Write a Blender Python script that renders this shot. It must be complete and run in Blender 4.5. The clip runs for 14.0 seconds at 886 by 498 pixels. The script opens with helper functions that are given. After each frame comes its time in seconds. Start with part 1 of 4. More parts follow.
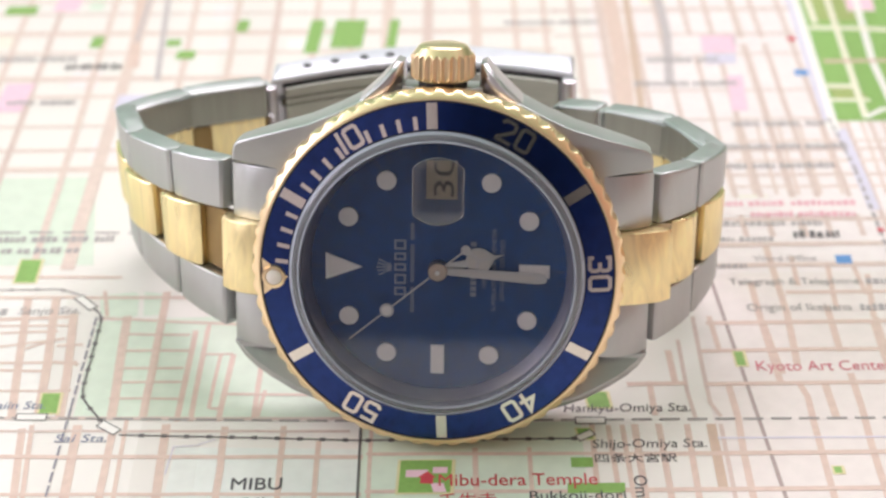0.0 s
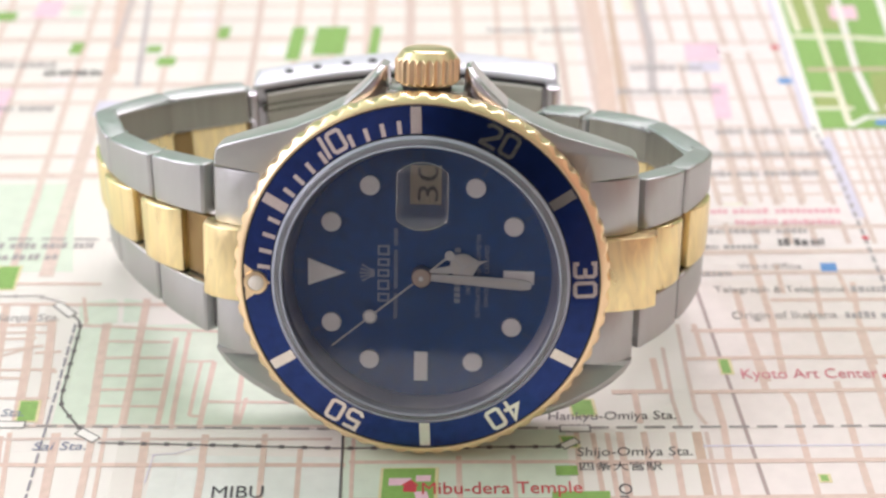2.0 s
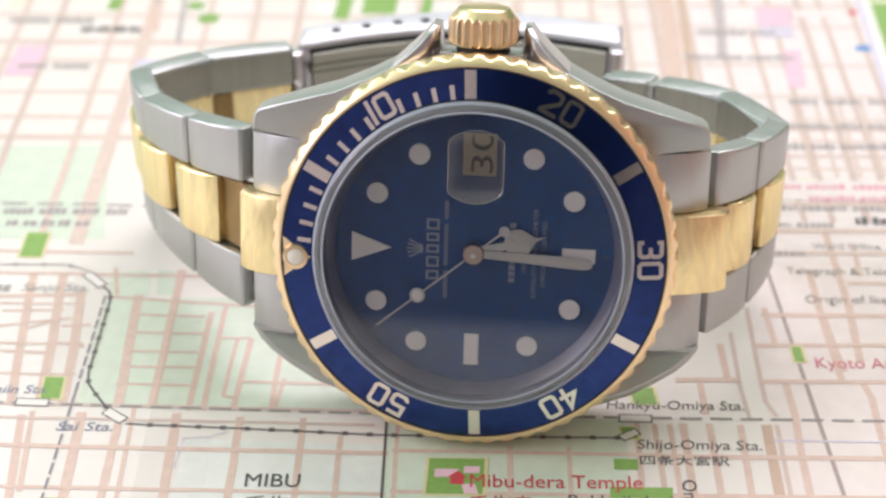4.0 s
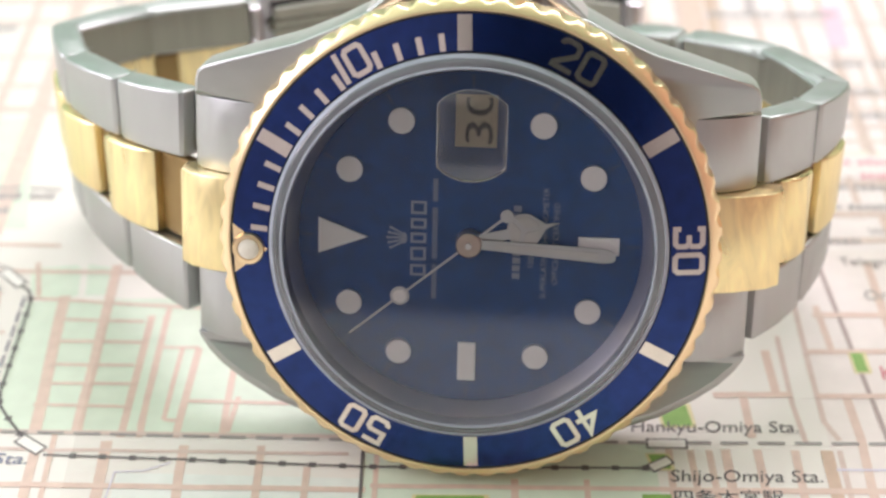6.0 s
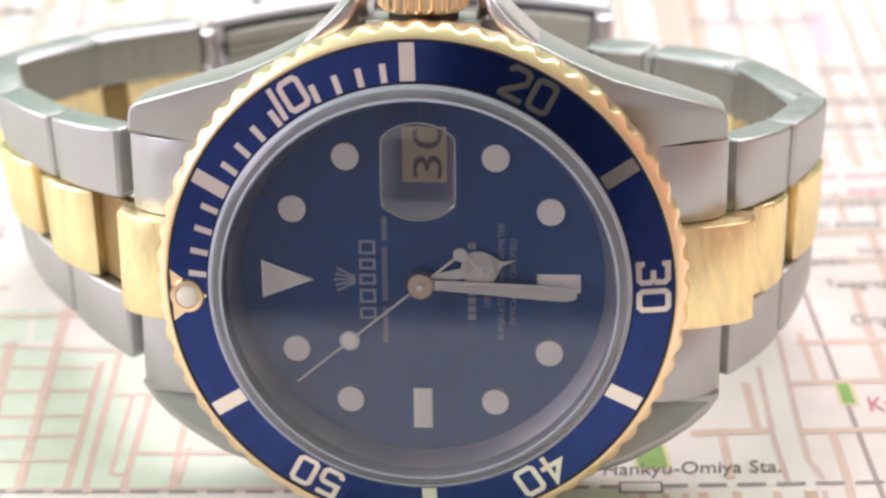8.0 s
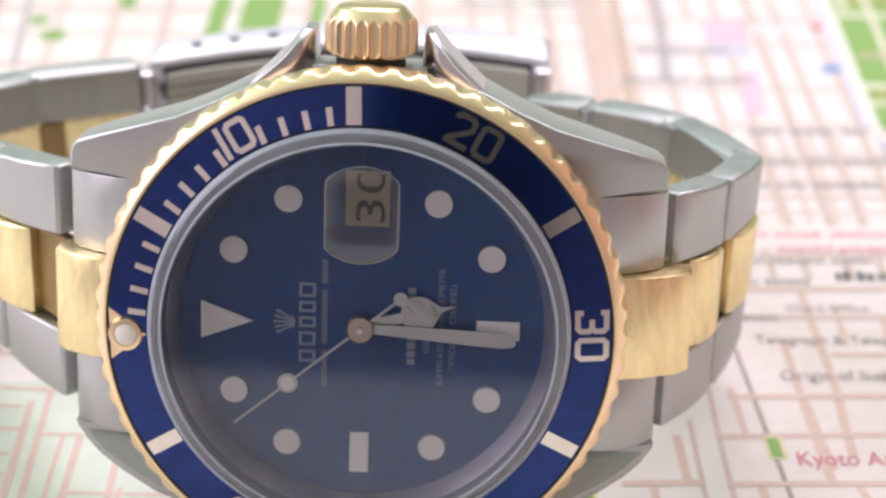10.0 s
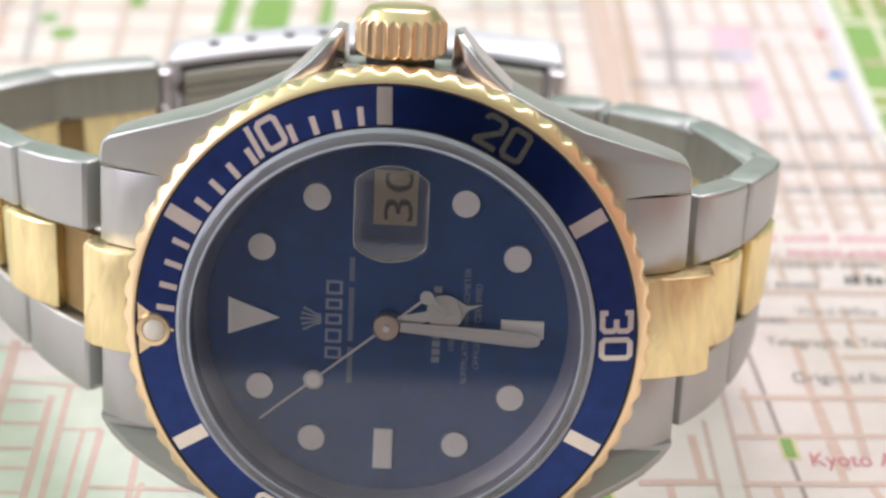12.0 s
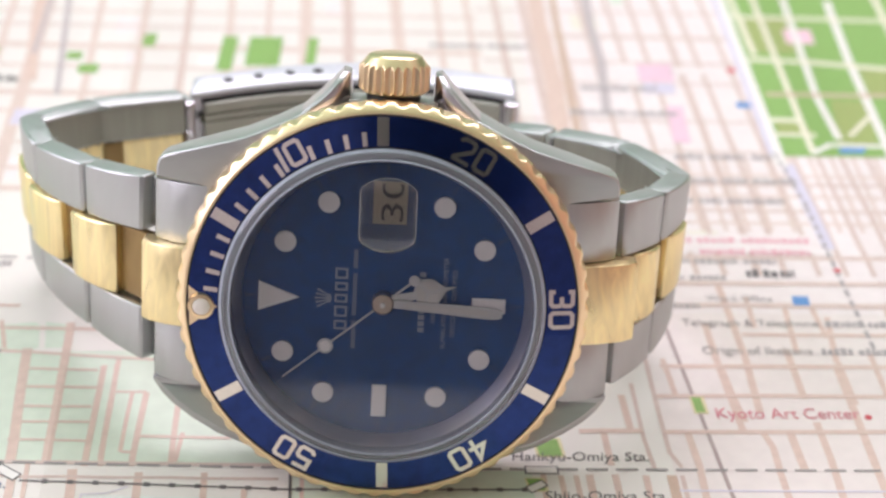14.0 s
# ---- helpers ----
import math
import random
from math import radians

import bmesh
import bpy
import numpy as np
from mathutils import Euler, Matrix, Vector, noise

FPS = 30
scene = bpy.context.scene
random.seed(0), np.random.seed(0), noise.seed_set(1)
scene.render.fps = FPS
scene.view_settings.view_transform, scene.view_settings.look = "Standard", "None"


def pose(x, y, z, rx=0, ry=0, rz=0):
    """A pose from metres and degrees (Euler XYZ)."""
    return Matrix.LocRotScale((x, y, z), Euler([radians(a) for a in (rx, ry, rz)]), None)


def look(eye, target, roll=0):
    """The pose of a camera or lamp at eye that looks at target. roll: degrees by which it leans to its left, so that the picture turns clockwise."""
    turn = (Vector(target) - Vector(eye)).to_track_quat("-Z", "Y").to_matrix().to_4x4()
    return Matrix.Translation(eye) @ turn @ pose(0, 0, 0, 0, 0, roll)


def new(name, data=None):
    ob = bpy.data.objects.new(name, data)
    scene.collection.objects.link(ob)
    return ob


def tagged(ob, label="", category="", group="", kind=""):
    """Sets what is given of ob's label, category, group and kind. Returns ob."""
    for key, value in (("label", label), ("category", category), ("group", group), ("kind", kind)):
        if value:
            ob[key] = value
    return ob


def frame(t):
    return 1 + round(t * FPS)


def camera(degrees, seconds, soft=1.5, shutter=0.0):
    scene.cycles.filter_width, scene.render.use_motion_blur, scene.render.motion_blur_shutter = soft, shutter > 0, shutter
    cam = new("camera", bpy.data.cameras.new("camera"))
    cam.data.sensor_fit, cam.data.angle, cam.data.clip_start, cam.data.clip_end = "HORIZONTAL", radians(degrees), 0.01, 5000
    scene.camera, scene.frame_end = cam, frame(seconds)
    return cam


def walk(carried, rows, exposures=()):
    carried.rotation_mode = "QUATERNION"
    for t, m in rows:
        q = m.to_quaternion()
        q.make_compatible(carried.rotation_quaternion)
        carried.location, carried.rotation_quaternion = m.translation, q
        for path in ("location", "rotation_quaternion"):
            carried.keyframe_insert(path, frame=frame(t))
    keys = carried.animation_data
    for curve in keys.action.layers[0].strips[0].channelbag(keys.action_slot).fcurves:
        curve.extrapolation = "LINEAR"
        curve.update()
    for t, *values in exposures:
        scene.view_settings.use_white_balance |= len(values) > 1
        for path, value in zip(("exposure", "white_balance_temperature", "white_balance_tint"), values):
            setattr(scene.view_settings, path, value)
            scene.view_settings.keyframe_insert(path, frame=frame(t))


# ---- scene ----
# ------------------------------------------------------------------ camera
cam = camera(28.0, 14.0, soft=2.5)
ROWS = [
    (0.0, 0.01147, -0.15411, 0.13001, 55.38, 0.54, 3.63),
    (0.5, 0.01099, -0.15441, 0.12990, 55.51, 0.39, 3.51),
    (1.0, 0.01101, -0.15396, 0.12942, 55.61, 0.34, 3.45),
    (1.5, 0.01093, -0.15382, 0.12897, 55.73, 0.10, 3.24),
    (2.0, 0.01076, -0.15318, 0.12819, 55.85, 0.05, 3.10),
    (2.5, 0.01048, -0.15178, 0.12590, 55.91, -0.16, 3.08),
    (3.0, 0.01031, -0.15216, 0.12700, 55.49, -0.55, 4.11),
    (3.2, 0.01013, -0.15178, 0.12724, 54.96, -0.47, 4.49),
    (5.5, 0.00906, -0.11559, 0.10332, 54.51, 0.54, 5.28),
    (6.0, 0.00676, -0.11402, 0.10203, 54.31, 0.10, 4.31),
    (6.5, 0.01037, -0.11167, 0.10027, 54.08, 1.04, 5.76),
    (7.0, 0.00813, -0.11028, 0.09979, 53.40, 0.99, 4.77),
    (7.5, 0.00707, -0.10791, 0.09878, 53.70, 0.98, 3.90),
    (8.0, 0.01176, -0.10490, 0.09992, 54.15, 1.80, 4.07),
    (10.5, 0.00811, -0.10684, 0.09955, 56.69, -1.74, 2.23),
    (11.0, 0.00644, -0.10771, 0.10027, 57.26, -2.15, 2.12),
    (11.5, 0.00619, -0.10791, 0.10071, 56.64, -2.16, 2.08),
    (12.0, 0.00588, -0.10759, 0.10009, 56.07, -1.93, 2.26),
    (12.5, 0.00400, -0.12707, 0.11047, 56.46, -1.75, 1.73),
    (13.0, 0.00372, -0.13606, 0.11518, 56.27, -1.60, 1.54),
    (13.5, 0.00338, -0.13685, 0.11591, 56.14, -2.09, 1.38),
    (14.0, 0.00212, -0.14097, 0.11885, 56.89, -2.94, 0.54),
]
walk(cam, [(t, pose(x, y, z, rx, ry, rz)) for t, x, y, z, rx, ry, rz in ROWS],
     exposures=((0.0, 0.51, 6450, 14.5), (3.2, 0.53, 6450, 15.5), (5.5, 0.55, 6450, 12), (6.5, 0.84, 6500, 13), (7.0, 0.84, 6500, 14.5),
               (8.0, 0.82, 6500, 16.5), (10.5, 0.54, 6350, 21), (11.5, 0.52, 6450, 16), (12.5, 0.51, 6450, 14.5), (13.5, 0.50, 6450, 14.5), (14.0, 0.49, 6300, 17)))

# ------------------------------------------------------------------ world and light
world = bpy.data.worlds.new("sky")
scene.world = world
world.use_nodes = True
wn = world.node_tree.nodes
sky = wn.new("ShaderNodeTexSky")
sky.sky_type = "NISHITA"
sky.sun_disc = False
sky.sun_elevation, sky.sun_rotation = radians(40), radians(160)
world.node_tree.links.new(sky.outputs[0], wn["Background"].inputs[0])
wn["Background"].inputs[1].default_value = 0.1

SUN = bpy.data.lights.new("sun", "SUN")
SUN.energy, SUN.angle, SUN.color = 0.8, radians(15), (1.0, 0.96, 0.9)
sun = new("sun", SUN)
sun.matrix_world = look((0, 0.5, 3), (0, 3.0, 0))

def window_lamp(name, place, target, wide, high, power):
    data = bpy.data.lights.new(name, "AREA")
    data.shape, data.size, data.size_y, data.energy, data.color = "RECTANGLE", wide, high, power, (1.0, 0.895, 0.95)
    ob = new(name, data)
    ob.matrix_world = look(place, target)


window_lamp("window_light", (0.3, 1.18, 1.435), (0.3, 0.2, 0.9), 1.9, 0.72, 24.0)
window_lamp("window_light", (-1.98, 0.1, 1.14), (0.0, 0.1, 0.9), 2.3, 1.15, 29.0)

MM = 0.001


# ------------------------------------------------------------------ materials
def material(name, base, rough=0.5, metal=0.0, vary=0.06, scale=300.0, bump=0.0, bump_scale=2000.0, stretch=(1, 1, 1), coat=0.0, rough_vary=0.0, spec=0.5):
    m = bpy.data.materials.new(name)
    m.use_nodes = True
    n, ln = m.node_tree.nodes, m.node_tree.links
    b = n["Principled BSDF"]
    b.inputs["Metallic"].default_value = metal
    b.inputs["Roughness"].default_value = rough
    b.inputs["Coat Weight"].default_value = coat
    b.inputs["Specular IOR Level"].default_value = spec
    co = n.new("ShaderNodeTexCoord")
    mp = n.new("ShaderNodeMapping")
    mp.inputs["Scale"].default_value = stretch
    ln.new(co.outputs["Object"], mp.inputs["Vector"])
    no = n.new("ShaderNodeTexNoise")
    no.inputs["Scale"].default_value, no.inputs["Detail"].default_value = scale, 4.0
    ln.new(mp.outputs[0], no.inputs["Vector"])
    ramp = n.new("ShaderNodeMapRange")
    ramp.inputs["From Min"].default_value, ramp.inputs["From Max"].default_value = 0.25, 0.75
    ramp.inputs["To Min"].default_value, ramp.inputs["To Max"].default_value = 1 - vary, 1 + vary
    ln.new(no.outputs[0], ramp.inputs["Value"])
    mul = n.new("ShaderNodeVectorMath")
    mul.operation = "SCALE"
    mul.inputs[0].default_value = base
    ln.new(ramp.outputs[0], mul.inputs["Scale"])
    ln.new(mul.outputs[0], b.inputs["Base Color"])
    if rough_vary:
        rr = n.new("ShaderNodeMapRange")
        rr.inputs["From Min"].default_value, rr.inputs["From Max"].default_value = 0.3, 0.7
        rr.inputs["To Min"].default_value, rr.inputs["To Max"].default_value = rough - rough_vary, rough + rough_vary
        ln.new(no.outputs[0], rr.inputs["Value"])
        ln.new(rr.outputs[0], b.inputs["Roughness"])
    if bump:
        fine = n.new("ShaderNodeTexNoise")
        fine.inputs["Scale"].default_value, fine.inputs["Detail"].default_value = bump_scale, 3.0
        ln.new(mp.outputs[0], fine.inputs["Vector"])
        bp = n.new("ShaderNodeBump")
        bp.inputs["Strength"].default_value, bp.inputs["Distance"].default_value = bump, 0.0001
        ln.new(fine.outputs[0], bp.inputs["Height"])
        ln.new(bp.outputs[0], b.inputs["Normal"])
    return m


STEEL = material("brushed_steel", (0.50, 0.51, 0.51), 0.42, 1.0, 0.05, 900, 0.10, 2500, (0.05, 1, 1), rough_vary=0.05)
STEEL_LINK = material("brushed_steel_link", (0.49, 0.50, 0.50), 0.42, 1.0, 0.05, 900, 0.12, 2500, (1, 1, 0.06), rough_vary=0.05)
POLISHED = material("polished_steel", (0.56, 0.53, 0.56), 0.3, 1.0, 0.04, 300, 0.03, 1500)
FLANK = material("polished_shaded_flank_steel", (0.46, 0.44, 0.42), 0.28, 1.0, 0.04, 300, 0.03, 1500)
GOLD = material("satin_gold", (0.92, 0.77, 0.43), 0.35, 1.0, 0.17, 700, 0.36, 620, (1, 1, 0.12), rough_vary=0.09)
for node in GOLD.node_tree.nodes:           # a swirled, wavy grain
    if node.type == "TEX_NOISE":
        node.inputs["Distortion"].default_value = 1.2
GOLD_CROWN = material("deep_polished_gold", (0.92, 0.71, 0.45), 0.3, 1.0, 0.06, 400, 0.05, 1500)
GOLD_BRIGHT = material("polished_gold", (0.97, 0.755, 0.48), 0.33, 1.0, 0.05, 400, 0.05, 1500)
INSERT = material("blue_anodised_insert", (0.014, 0.036, 0.165), 0.17, 0.9, 0.24, 900, 0.03, 3000, coat=0.3)
DIAL = material("blue_sunray_dial", (0.007, 0.060, 0.198), 0.5, 0.15, 0.26, 1100, 0.03, 4000)
LUME = material("cream_lume", (0.86, 0.81, 0.73), 0.5, 0.0, 0.04, 1500, 0.1, 6000)
# lume for the pointers, darkened to stand for their shade
LUME_SHADED = material("shaded_pointer_lume", (0.60, 0.56, 0.49), 0.5, 0.0, 0.05, 1500, 0.1, 6000)
INK_SILVER = material("silver_print", (0.74, 0.68, 0.61), 0.12, 1.0, 0.04, 1500)
DIAL_PRINT = material("grey_dial_print", (0.27, 0.30, 0.36), 0.5, 0.0, 0.05, 1500)
WHITE_GOLD = material("white_gold", (0.86, 0.83, 0.78), 0.42, 1.0, 0.03, 800)
POINTER = material("dull_white_gold", (0.60, 0.58, 0.55), 0.38, 1.0, 0.05, 800)
HUB = material("rose_hub", (0.60, 0.47, 0.38), 0.3, 1.0, 0.04, 800)
TRACK = material("faint_track_print", (0.05, 0.08, 0.16), 0.5, 0.0, 0.05, 1500)
DATE_WHITE = material("date_disc_white", (0.46, 0.40, 0.30), 0.5, 0.0, 0.03, 900)
GOLD_CORE = material("shaded_gold_core", (0.32, 0.22, 0.10), 0.45, 0.9, 0.2, 400, 0.3, 520, (1, 1, 0.13))
INK = material("black_ink", (0.03, 0.03, 0.035), 0.5, 0.0, 0.08, 1500, spec=0.25)
CLASP = material("satin_clasp_steel", (0.66, 0.65, 0.71), 0.5, 1.0, 0.05, 600, 0.05, 1500)
BLADE = material("satin_blade_steel", (0.50, 0.50, 0.45), 0.55, 1.0, 0.06, 900, 0.10, 2500, (0.05, 1, 1))
SHADED_STEEL = material("shaded_inner_steel", (0.36, 0.36, 0.32), 0.5, 1.0, 0.08, 900, 0.15, 2500, (1, 1, 0.06))
REHAUT = material("satin_rehaut", (0.67, 0.65, 0.66), 0.38, 0.9, 0.04, 800)
GROOVE_SHADE = material("groove_shade_steel", (0.12, 0.12, 0.10), 0.5, 0.8)
# near-black for gaskets, and for shade in gaps, holes and under the crown
GASKET_SHADE = material("dark_gap_shade", (0.02, 0.02, 0.022), 0.6)
TABLE = material("pale_table_top", (0.62, 0.58, 0.52), 0.45, 0.0, 0.06, 12, 0.05, 300, (1, 0.1, 1))
WALL = material("wall_paint", (0.84, 0.83, 0.81), 0.8, 0.0, 0.03, 6, 0.1, 60)
WALL_DIM = material("grey_wall_paint", (0.66, 0.59, 0.63), 0.8, 0.0, 0.04, 6, 0.1, 60)
DIAL_DARK = material("dial_reflection_dark", (0.07, 0.05, 0.045), 0.5, 0.0, 0.15, 10, 0.1, 80, (1, 1, 0.1))
BEZEL_DARK = material("bezel_reflection_dark", (0.055, 0.06, 0.058), 0.6, 0.0, 0.15, 10, 0.1, 80, (1, 1, 0.1), spec=0.15)
FLOOR = material("wood_floor", (0.34, 0.27, 0.20), 0.5, 0.0, 0.15, 8, 0.1, 60, (1, 0.1, 1))
WALL_MID = material("warm_rose_wall_paint", (0.70, 0.43, 0.36), 0.8, 0.0, 0.04, 6, 0.1, 60)
WALL_GREEN = material("pale_green_wall_paint", (0.33, 0.66, 0.45), 0.8, 0.0, 0.03, 6, 0.1, 60)
CEIL = material("ceiling_paint", (0.63, 0.84, 0.68), 0.85, 0.0, 0.02, 5)
FRAME = material("white_window_frame", (0.75, 0.75, 0.73), 0.4, 0.0, 0.03, 8)

# printed inks of the map
STREET = material("salmon_street_ink", (0.695, 0.54, 0.465), 0.5, 0.0, 0.07, 900, spec=0.25)
STREET_FAINT = material("faint_street_ink", (0.70, 0.575, 0.51), 0.5, 0.0, 0.07, 900, spec=0.25)
CREAM = material("cream_block_ink", (0.80, 0.77, 0.66), 0.5, 0.0, 0.05, 700, spec=0.25)
STREET_PALE = material("pale_street_ink", (0.655, 0.53, 0.475), 0.5, 0.0, 0.07, 900, spec=0.25)
PARK = material("green_park_ink", (0.25, 0.44, 0.12), 0.5, 0.0, 0.10, 1200, spec=0.25)
PARK_EDGE = material("buff_park_edge_ink", (0.72, 0.66, 0.38), 0.5, 0.0, 0.06, 900, spec=0.25)
PINK = material("pink_ink", (0.85, 0.58, 0.67), 0.5, 0.0, 0.06, 900, spec=0.25)
RED = material("red_ink", (0.62, 0.08, 0.10), 0.5, 0.0, 0.08, 900, spec=0.25)
RED_SOFT = material("soft_red_ink", (0.66, 0.20, 0.24), 0.5, 0.0, 0.08, 900, spec=0.25)
BLUE = material("blue_ink", (0.12, 0.30, 0.62), 0.5, 0.0, 0.08, 900, spec=0.25)
MINT = material("mint_ink", (0.66, 0.745, 0.625), 0.5, 0.0, 0.05, 500, spec=0.25)
BLUSH_BROWN = material("brown_street_ink", (0.60, 0.45, 0.35), 0.5, 0.0, 0.06, 900, spec=0.25)
PATH = material("cream_path_ink", (0.78, 0.76, 0.60), 0.5, 0.0, 0.06, 900, spec=0.25)
OLIVE = material("olive_park_ink", (0.34, 0.42, 0.14), 0.5, 0.0, 0.10, 1200, spec=0.25)
WORDMARK = material("faint_dial_print", (0.16, 0.19, 0.27), 0.5, 0.0, 0.05, 1500)
MINT_PALE = material("pale_mint_ink", (0.76, 0.79, 0.75), 0.5, 0.0, 0.05, 500, spec=0.25)
MAP_INK = material("map_black_ink", (0.09, 0.09, 0.10), 0.5, 0.0, 0.08, 1200, spec=0.25)
GREY_INK = material("grey_rail_ink", (0.15, 0.14, 0.14), 0.5, 0.0, 0.10, 1200, spec=0.25)
RAIL_DASH = material("rail_dash_ink", (0.33, 0.31, 0.30), 0.5, 0.0, 0.10, 1200, spec=0.25)
GREY_SOFT = material("soft_grey_ink", (0.40, 0.37, 0.37), 0.5, 0.0, 0.08, 1200, spec=0.25)
LILAC = material("lilac_ink", (0.66, 0.63, 0.74), 0.5, 0.0, 0.06, 900, spec=0.25)
BLUSH = material("blush_ink", (0.83, 0.765, 0.75), 0.5, 0.0, 0.04, 500, spec=0.25)
BLUSH_PALE = material("pale_blush_ink", (0.80, 0.735, 0.70), 0.5, 0.0, 0.04, 500, spec=0.25)
BLUSH_DEEP = material("deep_blush_ink", (0.82, 0.58, 0.68), 0.5, 0.0, 0.06, 700, spec=0.25)
ROSE = material("rose_ink", (0.75, 0.40, 0.45), 0.5, 0.0, 0.06, 900, spec=0.25)
SLATE = material("slate_ink", (0.22, 0.24, 0.34), 0.5, 0.0, 0.08, 1200, spec=0.25)
LILAC_DARK = material("dark_lilac_ink", (0.27, 0.26, 0.30), 0.5, 0.0, 0.08, 1200, spec=0.25)
BROWN_INK = material("brown_road_ink", (0.42, 0.34, 0.32), 0.5, 0.0, 0.08, 1200, spec=0.25)
STREET_GREY = material("pale_grey_ink", (0.52, 0.47, 0.47), 0.5, 0.0, 0.06, 900, spec=0.25)
WHITE_INK = material("white_box_ink", (0.84, 0.82, 0.78), 0.5, 0.0, 0.03, 900, spec=0.25)


def paper_material():
    m = material("map_paper", (0.80, 0.77, 0.72), 0.55, 0.0, 0.02, 60, 0.12, 900, spec=0.25)
    return m


PAPER = paper_material()


def add_folds(m):
    """The sheet's gentle waves and two fold ridges as relief, in the map's own grid."""
    n, ln = m.node_tree.nodes, m.node_tree.links
    co = n.new("ShaderNodeTexCoord")

    def calc(op, a, b):
        k = n.new("ShaderNodeMath")
        k.operation = op
        for socket, v in zip(k.inputs, (a, b)):
            if isinstance(v, (int, float)):
                socket.default_value = v
            else:
                ln.new(v, socket)
        return k.outputs[0]
    sep = n.new("ShaderNodeSeparateXYZ")
    ln.new(co.outputs["Object"], sep.inputs[0])
    u = calc("ADD", calc("MULTIPLY", sep.outputs[0], 0.9978), calc("MULTIPLY", sep.outputs[1], 0.0663))
    noise = n.new("ShaderNodeTexNoise")
    noise.inputs["Scale"].default_value, noise.inputs["Detail"].default_value = 17.0, 1.0
    ln.new(co.outputs["Object"], noise.inputs["Vector"])
    height = calc("MULTIPLY", noise.outputs[0], 0.0030)
    for at in (-0.0336, 0.062):
        far = calc("ABSOLUTE", calc("SUBTRACT", u, at), 0)
        ridge = calc("MAXIMUM", calc("SUBTRACT", 1.0, calc("DIVIDE", far, 0.007)), 0.0)
        height = calc("ADD", height, calc("MULTIPLY", ridge, 0.0006))
    bump = n.new("ShaderNodeBump")
    bump.inputs["Strength"].default_value, bump.inputs["Distance"].default_value = 1.0, 1.0
    ln.new(height, bump.inputs["Height"])
    shader = n["Principled BSDF"]
    if shader.inputs["Normal"].links:
        ln.new(shader.inputs["Normal"].links[0].from_socket, bump.inputs["Normal"])
    ln.new(bump.outputs[0], shader.inputs["Normal"])


for ink in (PATH, OLIVE, STREET_FAINT, CREAM, MINT_PALE, BLUSH_BROWN, PAPER, STREET, STREET_PALE, PARK, PARK_EDGE, PINK, MINT, LILAC, BLUSH, BLUSH_PALE, BLUSH_DEEP, STREET_GREY, WHITE_INK):
    add_folds(ink)


def glass(name, gloss_rough=0.02, tint=(0.97, 0.98, 1.0), ior=1.45, haze=0.0, haze_colour=(0.8, 0.8, 0.82)):
    """Clear glass with its gloss; haze: a pale diffuse share that stands for veiling reflections."""
    m = bpy.data.materials.new(name)
    m.use_nodes = True
    n, ln = m.node_tree.nodes, m.node_tree.links
    n.remove(n["Principled BSDF"])
    mix, veiled, tr, gl, di, fr = (n.new("ShaderNode" + k) for k in ("MixShader", "MixShader", "BsdfTransparent", "BsdfGlossy", "BsdfDiffuse", "Fresnel"))
    tr.inputs[0].default_value = (*tint, 1)
    di.inputs[0].default_value = (*haze_colour, 1)
    gl.inputs["Roughness"].default_value = gloss_rough
    fr.inputs[0].default_value = ior
    co, no, share = n.new("ShaderNodeTexCoord"), n.new("ShaderNodeTexNoise"), n.new("ShaderNodeMapRange")
    no.inputs["Scale"].default_value, no.inputs["Detail"].default_value = 160.0, 5.0
    share.inputs["From Min"].default_value, share.inputs["From Max"].default_value = 0.3, 0.7
    share.inputs["To Min"].default_value, share.inputs["To Max"].default_value = haze * 0.7, haze * 1.3
    ln.new(co.outputs["Object"], no.inputs["Vector"])
    ln.new(no.outputs[0], share.inputs["Value"])
    ln.new(share.outputs[0], veiled.inputs[0])
    ln.new(tr.outputs[0], veiled.inputs[1])
    ln.new(di.outputs[0], veiled.inputs[2])
    ln.new(fr.outputs[0], mix.inputs[0])
    ln.new(veiled.outputs[0], mix.inputs[1])
    ln.new(gl.outputs[0], mix.inputs[2])
    ln.new(mix.outputs[0], n["Material Output"].inputs[0])
    return m


CRYSTAL = glass("sapphire_crystal", 0.03, ior=1.5, haze=0.0125)
LENS = glass("magnifier_glass", 0.12, (0.90, 0.88, 0.84), ior=1.7, haze=0.03)
CRYSTAL_EDGE = glass("sapphire_edge", 0.10, (0.80, 0.84, 0.90), ior=1.77, haze=0.22, haze_colour=(0.70, 0.75, 0.84))
FROSTED_HIGHLIGHT = material("ground_sapphire_highlight", (0.40, 0.44, 0.52), 0.35, 0.0, 0.12, 700)
RIM = material("frosted_crystal_rim", (0.29, 0.31, 0.355), 0.24, 0.4, 0.05, 600)


# ------------------------------------------------------------------ mesh helpers
def part(name, bm, mat, parent=None, label="", smooth=None):
    me = bpy.data.meshes.new(name)
    if smooth is not None:
        for f in bm.faces:
            f.smooth = True
        for e in bm.edges:
            if len(e.link_faces) == 2 and e.calc_face_angle(0) > radians(smooth):
                e.smooth = False
    bm.to_mesh(me)
    bm.free()
    me.materials.append(mat)
    ob = new(name, me)
    if parent:
        ob.parent = parent
    if label:
        ob["label"] = label
    return ob


